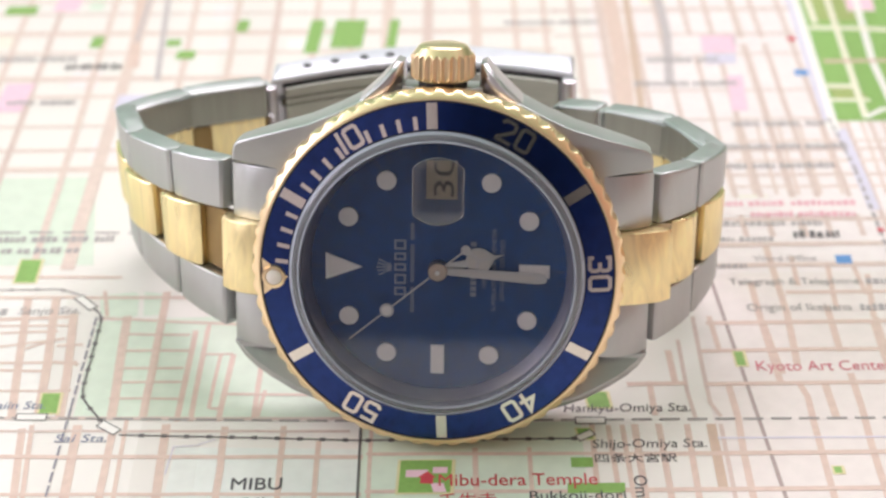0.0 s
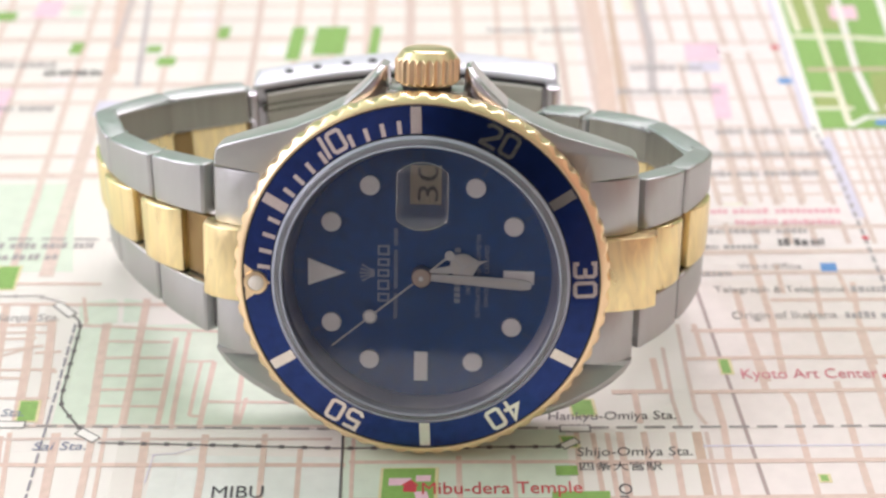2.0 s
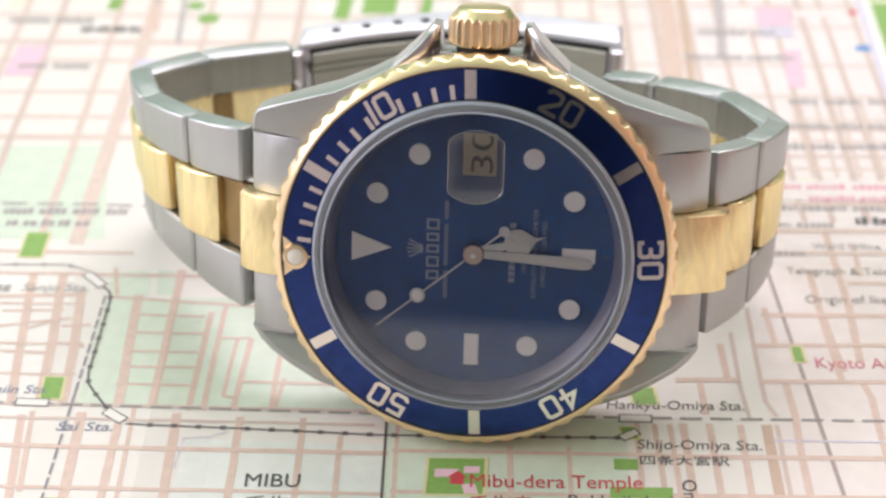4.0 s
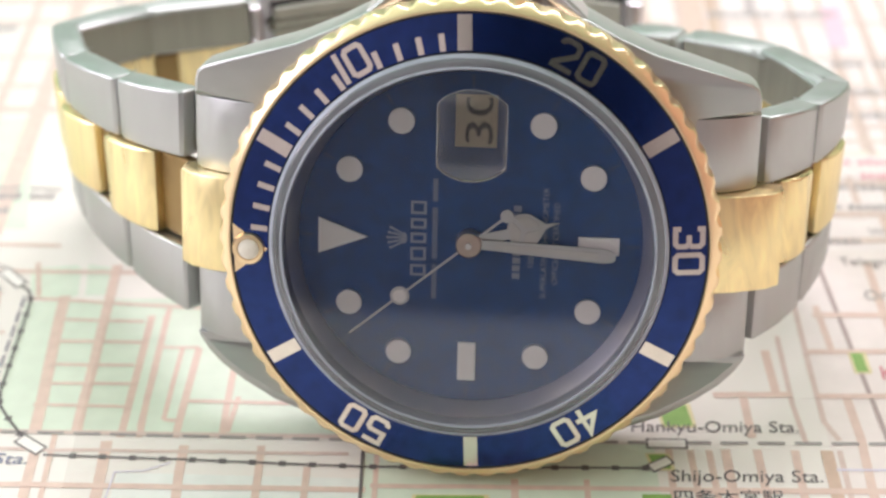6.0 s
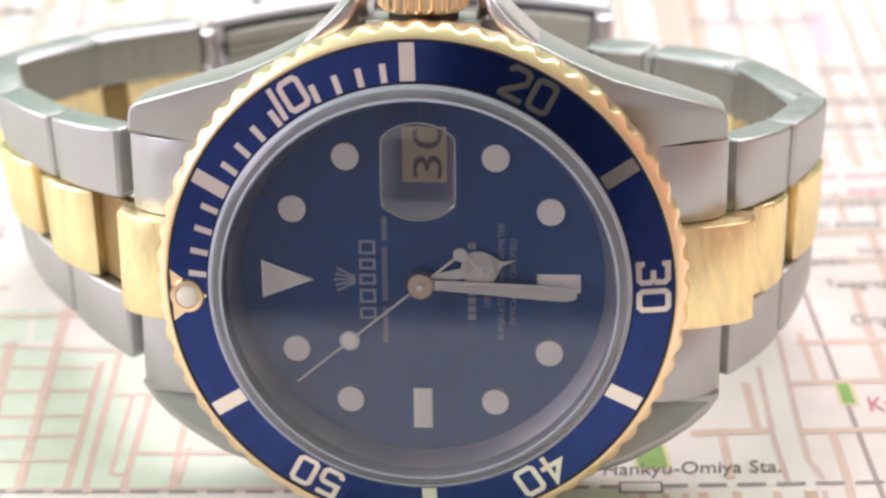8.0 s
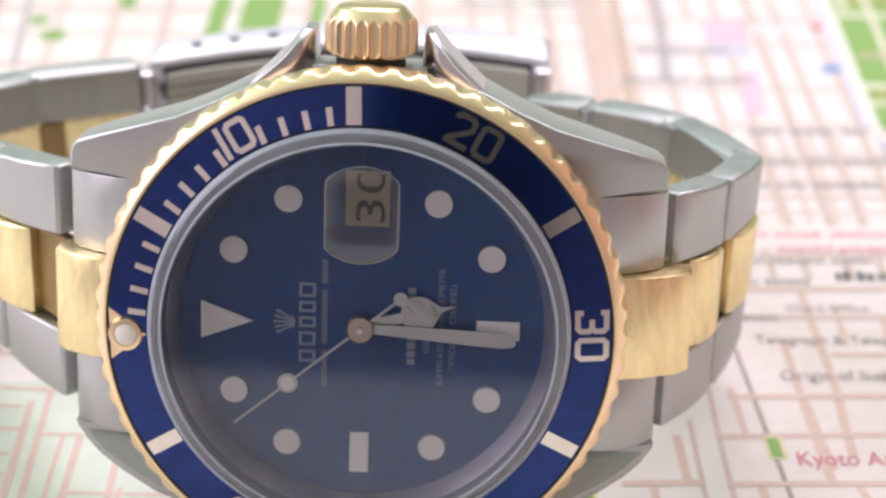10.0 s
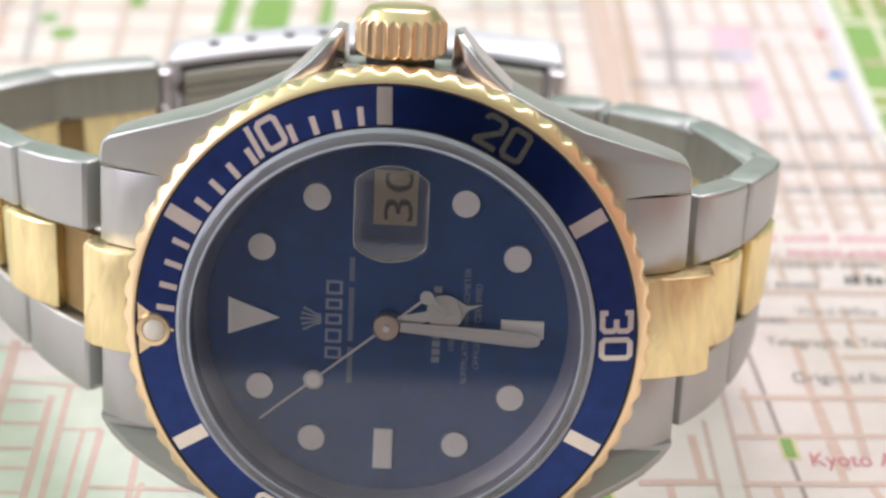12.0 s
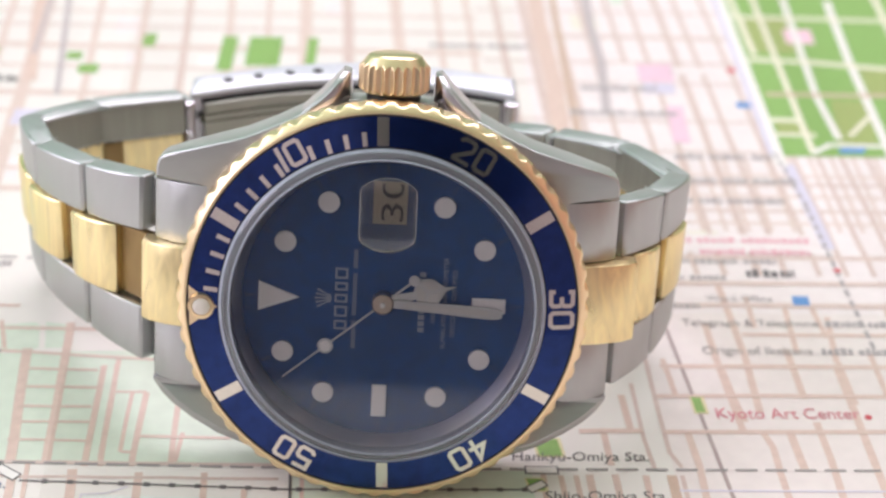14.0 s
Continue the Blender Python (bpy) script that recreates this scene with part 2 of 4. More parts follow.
def box_bm(x0, x1, y0, y1, z0, z1, bevel=0.0):
    bm = bmesh.new()
    bmesh.ops.create_cube(bm, size=1.0, matrix=Matrix.Translation(((x0 + x1) / 2, (y0 + y1) / 2, (z0 + z1) / 2)) @ Matrix.Diagonal((x1 - x0, y1 - y0, z1 - z0, 1)))
    if bevel:
        bmesh.ops.bevel(bm, geom=list(bm.edges), offset=bevel, segments=2, affect="EDGES", profile=0.5)
    return bm


def prism_bm(points, z0, z1, bevel=0.0, segments=2):
    """A plan outline (x, y) raised from z0 to z1, its rims rounded."""
    bm = bmesh.new()
    low = [bm.verts.new((x, y, z0)) for x, y in points]
    top = [bm.verts.new((x, y, z1)) for x, y in points]
    rims = []
    n = len(points)
    for i in range(n):
        j = (i + 1) % n
        bm.faces.new((low[i], low[j], top[j], top[i]))
    bm.faces.new(top)
    bm.faces.new(low[::-1])
    bmesh.ops.recalc_face_normals(bm, faces=list(bm.faces))
    if bevel:
        rims = [e for e in bm.edges if abs(e.verts[0].co.z - e.verts[1].co.z) < 1e-9]
        bmesh.ops.bevel(bm, geom=rims, offset=bevel, segments=segments, affect="EDGES", profile=0.5)
    return bm


def lathe_bm(profile, steps=128, radius_of=None, close=False):
    """Rings (r, z) turned round the z axis; radius_of(r, k, angle) may vary a ring."""
    bm = bmesh.new()
    rings = []
    for k, (r, z) in enumerate(profile):
        ring = []
        for i in range(steps):
            a = 2 * math.pi * i / steps
            q = radius_of(r, k, a) if radius_of else r
            ring.append(bm.verts.new((q * math.cos(a), q * math.sin(a), z)))
        rings.append(ring)
    pairs = list(zip(rings, rings[1:]))
    if close:
        pairs.append((rings[-1], rings[0]))
    for a, b in pairs:
        for i in range(steps):
            j = (i + 1) % steps
            bm.faces.new((a[i], a[j], b[j], b[i]))
    bmesh.ops.recalc_face_normals(bm, faces=list(bm.faces))
    return bm


def disc_bm(r, z0, z1, steps=48, bevel=0.0):
    return prism_bm([(r * math.cos(2 * math.pi * i / steps), r * math.sin(2 * math.pi * i / steps)) for i in range(steps)], z0, z1, bevel)


def ribbon_bm(points, width, z, bm=None, closed=False):
    """A flat printed line of one width through (x, y) points."""
    bm = bm or bmesh.new()
    ps = [Vector((x, y, 0)) for x, y in points]
    left, right = [], []
    n = len(ps)
    for i, p in enumerate(ps):
        if closed:
            d0, d1 = (p - ps[i - 1]).normalized(), (ps[(i + 1) % n] - p).normalized()
        else:
            d0 = (p - ps[max(i - 1, 0)]).normalized() if i else (ps[1] - p).normalized()
            d1 = (ps[min(i + 1, n - 1)] - p).normalized() if i < n - 1 else d0
        t = (d0 + d1).normalized()
        k = width / 2 / max(t.dot(d0), 0.4)
        s = Vector((-t.y, t.x, 0)) * k
        left.append(bm.verts.new((p.x + s.x, p.y + s.y, z)))
        right.append(bm.verts.new((p.x - s.x, p.y - s.y, z)))
    for i in range(n if closed else n - 1):
        j = (i + 1) % n
        bm.faces.new((right[i], right[j], left[j], left[i]))
    return bm


def flat_bm(points, z, bm=None):
    bm = bm or bmesh.new()
    bm.faces.new([bm.verts.new((x, y, z)) for x, y in points])
    return bm


def text_bm(words, size, z, m=Matrix(), stretch=1.0, bold=0.0):
    """Words in the built-in font as flat mesh; size is the height of a capital."""
    cu = bpy.data.curves.new("words", "FONT")
    cu.body, cu.size, cu.offset = words, size / 0.73, bold
    cu.resolution_u = 3
    ob = new("words", cu)
    bpy.context.view_layer.update()
    me = bpy.data.meshes.new_from_object(ob.evaluated_get(bpy.context.evaluated_depsgraph_get()))
    bm = bmesh.new()
    bm.from_mesh(me)
    bpy.data.objects.remove(ob)
    bpy.data.meshes.remove(me)
    bm.transform(m @ Matrix.Translation((0, 0, z)) @ Matrix.Diagonal((stretch, 1, 1, 1)))
    return bm


# ------------------------------------------------------------------ the room
# unseen room, added to light the watch and colour its reflections
def room():
    def piece(name, bm, mat, label, category):
        return tagged(part(name, bm, mat), label, category, kind="structure")
    z0, z1 = -0.75, 1.85
    piece("floor", box_bm(-2, 2, -2.2, 2.0, z0 - 0.1, z0), FLOOR, "brown wooden floor of the room", "floor")
    piece("ceiling", box_bm(-2, 2, -2.2, 2.0, z1, z1 + 0.1), CEIL, "unseen green ceiling, added to tint the steel", "ceiling")
    piece("wall_east", box_bm(2, 2.1, -2.2, 2.0, z0, z1), WALL_MID, "unseen rose wall, added for warm bounce light", "wall")
    piece("wall_south", box_bm(-2.1, 2.1, -2.3, -2.2, z0, z1), WALL_DIM, "unseen lilac wall, added for reflections in the steel", "wall")
    # added dark panel, placed where the crystal mirrors it, to darken the dial
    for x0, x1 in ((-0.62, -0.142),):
        piece("dial_reflection_panel", box_bm(x0, x1, -2.199, -2.15, z0, 0.56), DIAL_DARK, "unseen dark panel, added to darken the dial's reflection", "panelling")
    # added dark panel, stands for the viewer's dark reflection in the bezel insert
    piece("bezel_reflection_panel", box_bm(-0.14, 0.57, -2.2, -2.14, z0, 1.36, 0.004), BEZEL_DARK, "unseen dark panel, added for the dark reflection in the bezel", "door")
    # two window walls with their openings and frames
    def joined(boxes, turn):
        bm = bmesh.new()
        for x0, x1, y0, y1, h0, h1 in boxes:
            b2 = box_bm(x0, x1, y0, y1, h0, h1)
            tmp = bpy.data.meshes.new("tmp")
            b2.to_mesh(tmp)
            b2.free()
            bm.from_mesh(tmp)
            bpy.data.meshes.remove(tmp)
        bm.transform(turn)
        return bm

    for name, turn, x0, x1, c0, c1, h0, d, win in (("wall_north", Matrix(), -2.0, 2.0, -0.7, 1.3, 1.05, 1.2, "window_1"), ("wall_west", pose(0, 0, 0, 0, 0, 90), -2.2, 2.0, -1.1, 1.3, 0.5, 2.0, "window_2")):
        wall = joined(((x0, c0, d, d + 0.15, z0, z1), (c1, x1, d, d + 0.15, z0, z1), (c0, c1, d, d + 0.15, z0, h0), (c0, c1, d, d + 0.15, 1.82, z1)), turn)
        piece(name, wall, WALL_GREEN if win == "window_1" else WALL, "unseen painted wall with a window opening, added for light", "wall")
        mid = (c0 + c1) / 2
        e0, e1 = d + 0.03, d + 0.08
        fr = joined(((c0, c1, e0, e1, h0, h0 + 0.05), (c0, c1, e0, e1, 1.77, 1.82), (c0, c0 + 0.05, e0, e1, h0 + 0.05, 1.77), (c1 - 0.05, c1, e0, e1, h0 + 0.05, 1.77), (mid - 0.02, mid + 0.02, e0, e1, h0 + 0.05, 1.77)), turn)
        piece(win, fr, FRAME, "white two-light window frame", "window")


# ------------------------------------------------------------------ table
def table():
    root = tagged(new("table"), "pale table under the spread street map", "table")
    root.location = (0, 0, -0.75)
    part("tabletop", box_bm(-0.75, 0.75, -0.48, 0.65, 0.71, 0.7498, 0.004), TABLE, root)
    for x in (-0.68, 0.68):
        for y in (-0.42, 0.58):
            part("leg", box_bm(x - 0.025, x + 0.025, y - 0.025, y + 0.025, 0, 0.709, 0.003), TABLE, root)


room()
table()


# ------------------------------------------------------------------ the wristwatch
TILT_UP = 18.0                     # degrees by which the dial looks up
HEAD = pose(0, 0, 0.020, 90 - TILT_UP) @ Matrix.Scale(MM, 4)   # from the head's own millimetres
WORLD_MM = Matrix.Scale(MM, 4)


def head(name, bm, mat, parent, label="", smooth=None):
    bm.transform(HEAD)
    return part(name, bm, mat, parent, label, smooth)


def focus_at(ob):
    """Move an object's origin to the head's middle, where the lens is focused."""
    p = HEAD.translation
    ob.data.transform(Matrix.Translation(-p))
    ob.location = p
    return ob


def at_minute(minute, r):
    """The place at a radius in the direction of a minute: 12 o'clock is -x, 3 o'clock is +y."""
    a = radians(6 * minute)
    return Vector((-r * math.cos(a), r * math.sin(a), 0))


def dial_turn(minute, turn=0.0):
    """A frame whose +y points outwards at a minute and whose +x runs clockwise."""
    a = radians(6 * minute + turn)
    out = Vector((-math.cos(a), math.sin(a), 0))
    along = Vector((math.sin(a), math.cos(a), 0))
    m = Matrix.Identity(4)
    m.col[0][:3], m.col[1][:3] = along, out
    return m


def stroke_digits(text, height, width, line, gap):
    """Square-cornered numerals as flat strokes, centred on the origin."""
    h, w = height / 2 - line / 2, width / 2 - line / 2
    c = line * 0.55
    ring = [(-w + c, h), (w - c, h), (w, h - c), (w, -h + c), (w - c, -h), (-w + c, -h), (-w, -h + c), (-w, h - c)]
    shapes = {
        "0": [(ring, True)],
        "1": [([(0, h + line / 2), (0, -h - line / 2)], False)],
        "2": [([(-w, h - line), (-w, h - c), (-w + c, h), (w - c, h), (w, h - c), (w, line * 0.6), (-w, -h + line * 0.4), (-w, -h), (w + line / 2, -h)], False)],
        "3": [([(-w, h - line), (-w, h), (w - c, h), (w, h - c), (w, c), (w - c, 0), (-w * 0.3, 0)], False), ([(w - c, 0), (w, -c), (w, -h + c), (w - c, -h), (-w, -h), (-w, -h + line)], False)],
        "4": [([(w * 0.45, -h - line / 2), (w * 0.45, h), (-w, -h * 0.3), (w + line / 2, -h * 0.3)], False)],
        "5": [([(w, h), (-w, h), (-w, line * 0.2), (w - c, line * 0.2), (w, line * 0.2 - c), (w, -h + c), (w - c, -h), (-w + c, -h), (-w, -h + c), (-w, -h + line)], False)],
    }
    advance = [line * 1.15 if ch == "1" else width for ch in text]
    total = sum(advance) + gap * (len(text) - 1)
    bm, x = bmesh.new(), -total / 2
    for ch, a in zip(text, advance):
        for pts, closed in shapes[ch]:
            ribbon_bm([(x + a / 2 + px, py) for px, py in pts], line, 0, bm, closed)
        x += a + gap
    return bm


def watch():
    root = tagged(new("wristwatch"), "two-tone steel and gold wristwatch with blue dial, lying on the map", "wristwatch")
    bezel_turn = -2.2

    # ---- case with lugs and crown guards
    right = [(4.0, 18.4), (6.4, 18.35), (8.6, 18.05), (11.2, 16.7), (14.2, 15.4), (17.5, 14.4), (20.3, 13.5), (22.0, 12.9), (22.6, 12.4), (22.8, 11.6), (22.8, 10.3), (17.6, 10.3)]
    low = [(17.6, -10.3), (23.0, -10.3), (22.85, -11.1), (22.2, -12.0), (20.9, -13.0), (19.0, -14.0), (16.2, -15.3), (12.5, -16.5), (8.5, -17.8), (4.5, -18.8)]
    outline = right + low + [(0, -19.1)] + [(-x, y) for x, y in low[::-1]] + [(-x, y) for x, y in right[::-1]]
    bm = prism_bm(outline, -9.4, -2.9)

    def rim_edges(where):
        """The outer edges of the front and back faces."""
        return [e for e in bm.edges if len(e.link_faces) == 2 and e.calc_face_angle(0) > 1.2 and abs(e.verts[0].co.z - e.verts[1].co.z) < 1e-6 and where((e.verts[0].co + e.verts[1].co) / 2)]
    bmesh.ops.bevel(bm, geom=rim_edges(lambda c: c.y < -10.9 and c.z > -5), offset=0.9, segments=6, affect="EDGES", profile=0.5)
    bmesh.ops.bevel(bm, geom=rim_edges(lambda c: abs(abs(c.y) - 10.3) < 0.01 and c.z > -5), offset=0.5, segments=4, affect="EDGES", profile=0.5)
    bmesh.ops.bevel(bm, geom=rim_edges(lambda c: (c.y > -10.9 and abs(abs(c.y) - 10.3) > 0.6) or c.z < -5), offset=0.22, segments=3, affect="EDGES", profile=0.5)
    bmesh.ops.bisect_plane(bm, geom=list(bm.verts) + list(bm.edges) + list(bm.faces), plane_co=(0, -10.86, 0), plane_no=(0, 1, 0))
    for v in bm.verts:                      # lugs bend down and the case back draws in
        x = abs(v.co.x)
        if v.co.z > -5:
            v.co.z -= (0.028 if v.co.y < 0 else 0.023) * max(0, x - 12) ** 2
        if v.co.z < -8 and x < 20 and v.co.y < 0:
            v.co.y *= 0.89
    for f in bm.faces:                      # the flank towards the table is polished, its steel darkened for shade
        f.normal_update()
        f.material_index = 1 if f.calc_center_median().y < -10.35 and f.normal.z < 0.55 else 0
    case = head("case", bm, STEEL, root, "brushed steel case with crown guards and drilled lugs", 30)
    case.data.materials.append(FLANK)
    head("case_back", lathe_bm([(0.01, -11.6), (12.5, -11.6), (15.5, -11.0), (17.0, -9.4), (17.0, -8.6)], 96), POLISHED, case, "", 30)
    # two guards beside the crown: a smooth horn with a bright narrow flank and a hollow inner slope
    knots = (((4.8, 22.0), (4.55, 21.95, -5.2), (4.1, 21.8, -5.6)), ((5.45, 21.25), (5.15, 21.1, -4.1), (4.05, 20.75, -5.4)),
             ((6.9, 19.75), (6.55, 19.55, -3.4), (4.0, 19.2, -5.3)), ((8.66, 18.08), (8.45, 17.95, -3.0), (4.6, 17.3, -5.2)))

    def along_knots(f):
        """A smooth way through the knots, f from 0 to 3."""
        k = min(int(f), 2)
        u = f - k
        p = [np.array([c for q in knots[min(max(k + d, 0), 3)] for c in q]) for d in (-1, 0, 1, 2)]
        return 0.5 * (2 * p[1] + (p[2] - p[0]) * u + (2 * p[0] - 5 * p[1] + 4 * p[2] - p[3]) * u ** 2 + (3 * p[1] - p[0] - 3 * p[2] + p[3]) * u ** 3)
    for side in (-1, 1):
        bm = bmesh.new()
        rings = []
        for i in range(16):
            ox, oy, rx, ry, rz, ix, iy, iz = along_knots(i / 5)
            ring = [(ox, oy, -8.8), (ox, oy, rz - 0.7), (ox * 0.93 + rx * 0.07, oy * 0.93 + ry * 0.07, rz - 0.36)]
            for j in range(1, 6):                # rounded crest
                a = j / 6 * math.pi / 2
                ring.append((ox + (rx - ox) * math.sin(a), oy + (ry - oy) * math.sin(a), rz - 0.3 * math.cos(a)))
            for j in range(1, 6):                # hollow inner slope
                f = j / 5
                ring.append((rx + (ix - rx) * f ** 0.7, ry + (iy - ry) * f, rz + (iz - rz) * f ** 1.5))
            ring.append((ix, iy, -8.8))
            rings.append([bm.verts.new((side * x, y, z)) for x, y, z in ring])
        m = len(rings[0])
        for q0, q1 in zip(rings, rings[1:]):
            for i in range(m):
                bm.faces.new((q0[i], q0[(i + 1) % m], q1[(i + 1) % m], q1[i]))
        bm.faces.new(rings[0])
        bm.faces.new(rings[-1])
        bmesh.ops.recalc_face_normals(bm, faces=list(bm.faces))
        head("crown_guard", bm, POLISHED, case, "polished crown guard", 50)
    # ---- end links between the lugs
    for s in (-1, 1):
        prof = [(16.6, -3.7), (18.8, -4.0), (20.8, -4.9), (22.4, -6.0), (23.0, -7.0), (22.8, -8.8), (16.6, -8.8)]
        for y0, y1, sink in ((4.15, 10.28, 0.0), (-10.28, -4.15, 0.1)):
            bm = prism_bm([(s * x, z - sink) for x, z in prof], y0, y1, 0.1)
            bm.transform(pose(0, 0, 0, 90) @ Matrix.Diagonal((1, 1, -1, 1)))
            bmesh.ops.recalc_face_normals(bm, faces=list(bm.faces))
            head("end_link", bm, STEEL_LINK, root, "brushed steel end piece", 30)
        prof = [(16.6, -3.0), (19.2, -3.2), (21.6, -3.9), (23.3, -4.9), (24.2, -6.0), (24.2, -8.4), (16.6, -8.4)]
        if s > 0:                            # this one reaches further out
            prof[3:6] = [(24.2, -5.1), (25.3, -6.3), (25.3, -8.6)]
        bm = prism_bm([(s * x, z) for x, z in prof], -4.08, 4.08, 0.25)
        bm.transform(pose(0, 0, 0, 90) @ Matrix.Diagonal((1, 1, -1, 1)))
        bmesh.ops.recalc_face_normals(bm, faces=list(bm.faces))
        head("end_link", bm, GOLD, root, "satin yellow gold centre piece", 30)

    # ---- scalloped bezel
    teeth = 60
    bm = lathe_bm([(18.95, -0.25), (19.0, 0.04), (19.08, 0.06), (19.22, 0.0), (19.38, -0.10), (19.54, -0.22), (19.7, -0.36), (19.85, -0.52), (19.98, -0.72), (20.05, -1.0), (20.06, -1.4), (20.02, -1.9), (19.85, -2.4), (19.4, -2.8), (18.6, -2.95)], 840)
    for v in bm.verts:                      # shallow round scoops cut into the outer edge
        r = math.hypot(v.co.x, v.co.y)
        u = (math.atan2(v.co.y, v.co.x) * teeth / (2 * math.pi)) % 1.0
        over = (r - 19.58) * 0.94 + (v.co.z + 0.27) * 0.16
        cut = over - 0.02 - 0.33 * ((u - 0.5) / 0.36) ** 2
        if r > 19.2 and cut > 0:
            k = (r - 0.94 * cut) / r
            v.co.x, v.co.y, v.co.z = v.co.x * k, v.co.y * k, v.co.z - 0.34 * cut
    bezel = head("bezel", bm, GOLD_BRIGHT, root, "scalloped yellow gold rotating bezel", 40)
    head("gap_ring", lathe_bm([(18.98, -0.06), (18.78, -0.05), (18.7, -0.4)], 128), GASKET_SHADE, bezel)
    head("insert", lathe_bm([(18.82, -0.10), (18.80, -0.02), (15.92, 0.34), (15.85, 0.2)], 192), INSERT, bezel, "dark blue anodised insert with silver markings", 30)

    def on_insert(bm, r_lift=0.025):
        for v in bm.verts:
            r = math.hypot(v.co.x, v.co.y)
            v.co.z = -0.02 + (18.8 - r) / 2.88 * 0.36 + r_lift
        return bm

    def insert_mark(minute, r0, r1, w, name):
        m = dial_turn(minute, bezel_turn)
        pts = [m @ Vector((x, y, 0)) for x, y in ((-w / 2, r0), (w / 2, r0), (w / 2, r1), (-w / 2, r1))]
        head(name, on_insert(flat_bm([(p.x, p.y) for p in pts], 0)), INK_SILVER, bezel)

    for minute in (5, 15, 25, 35, 45, 55):
        insert_mark(minute, 15.98, 18.72, 1.12, "five_minute_bar")
    for minute in (1, 2, 3, 4, 6, 7, 8, 9, 11, 12, 13, 14):
        insert_mark(minute, 15.98, 17.35, 0.46, "minute_bar")
    for minute in (10, 20, 30, 40, 50):
        bm = stroke_digits(str(minute), 2.55, 1.85, 0.42, 0.28)
        bm.transform(dial_turn(minute, bezel_turn) @ Matrix.Translation((0, 17.35, 0)))
        head("numeral", on_insert(bm), INK_SILVER, bezel, "silver numeral %d" % minute)
    m = dial_turn(0, bezel_turn)
    tri = [m @ Vector(p) for p in ((-2.05, 18.74, 0), (2.05, 18.74, 0), (0, 15.95, 0))]
    head("zero_triangle", on_insert(flat_bm([(p.x, p.y) for p in tri], 0)), GOLD_BRIGHT, bezel, "gold triangle at zero")
    bm = lathe_bm([(0.86, 0.35), (0.92, 0.45), (1.22, 0.42), (1.36, 0.1), (1.36, -0.1)], 40)
    bm.transform(m @ Matrix.Translation((0, 17.5, 0.08)))
    head("pearl_setting", bm, GOLD_BRIGHT, bezel, "", 40)
    bm = lathe_bm([(0.001, 0.58), (0.35, 0.56), (0.68, 0.47), (0.88, 0.30)], 32)
    bm.transform(m @ Matrix.Translation((0, 17.5, 0.1)))
    head("pearl", bm, LUME, bezel, "cream luminous pearl", 60)

    # ---- crystal, flange and dial
    head("gap_ring", lathe_bm([(15.9, 0.22), (15.55, 0.2), (15.5, -0.3)], 128), GASKET_SHADE, bezel)
    rim = head("crystal_rim", lathe_bm([(15.76, -0.2), (15.75, 0.62), (15.68, 0.74), (15.40, 0.98), (15.28, 1.04), (14.86, 1.08), (14.78, 1.15), (14.66, 1.15), (14.6, 1.0), (14.56, -0.3)], 160), CRYSTAL_EDGE, root, "polished edge of the sapphire crystal", 30)
    rim.visible_shadow = False
    # pale rings on the ground bevels, their highlights put into the colour
    for profile in ([(15.80, 0.58), (15.79, 0.66), (15.54, 0.91), (15.46, 0.90)], [(14.88, 1.10), (14.82, 1.17), (14.70, 1.17), (14.64, 1.10)]):
        ring = head("ground_edge_highlight", lathe_bm(profile, 160), FROSTED_HIGHLIGHT, rim, "pale ground crystal edge, its bright line put into the colour", 40)
        ring.visible_shadow = False
    cr = head("crystal", disc_bm(14.78, 1.08, 1.14, 128), CRYSTAL, root, "flat sapphire crystal")
    cr.visible_shadow = False
    head("flange", lathe_bm([(14.56, -0.3), (14.4, -0.6), (13.85, -2.25)], 160), REHAUT, root, "satin steel flange ring", 30)
    dial = head("dial", disc_bm(14.1, -2.6, -2.25, 128), DIAL, root, "deep blue sunray dial")
    cam.data.dof.use_dof, cam.data.dof.focus_object, cam.data.dof.aperture_fstop = True, focus_at(cr), 29.0
    z = -2.24
    # raised hour markers
    for hour in (1, 2, 4, 5, 7, 8, 10, 11):
        p = at_minute(hour * 5, 11.2)
        bm = lathe_bm([(0.97, 0.24), (1.02, 0.25), (1.06, 0.18), (1.06, 0)], 40)
        bm.transform(Matrix.Translation((p.x, p.y, z)))
        ring = head("marker_ring", bm, WHITE_GOLD, dial, "", 40)
        bm = lathe_bm([(0.001, 0.25), (0.6, 0.25), (0.98, 0.23), (0.98, 0.0)], 32)
        bm.transform(Matrix.Translation((p.x, p.y, z)))
        head("hour_dot", bm, LUME, dial, "", 40)
    for hour in (6, 9):
        m = dial_turn(hour * 5) @ Matrix.Translation((0, 10.35, 0))
        bm = box_bm(-0.74, 0.74, -1.66, 1.66, z, z + 0.2, 0.06)
        bm.transform(m)
        head("marker_frame", bm, WHITE_GOLD, dial)
        bm = box_bm(-0.58, 0.58, -1.50, 1.50, z + 0.1, z + 0.24, 0.03)
        bm.transform(m)
        head("hour_bar", bm, LUME, dial)
    m = dial_turn(0)
    for grow, z1, mat, name in ((0.0, 0.2, WHITE_GOLD, "marker_frame"), (0.17, 0.25, LUME, "hour_triangle")):
        bm = prism_bm([(-1.5 + grow * 1.3, 12.2 - grow), (0, 8.2 + grow * 2.4), (1.5 - grow * 1.3, 12.2 - grow)], z, z + z1, 0.03)
        bm.transform(m)
        head(name, bm, mat, dial)
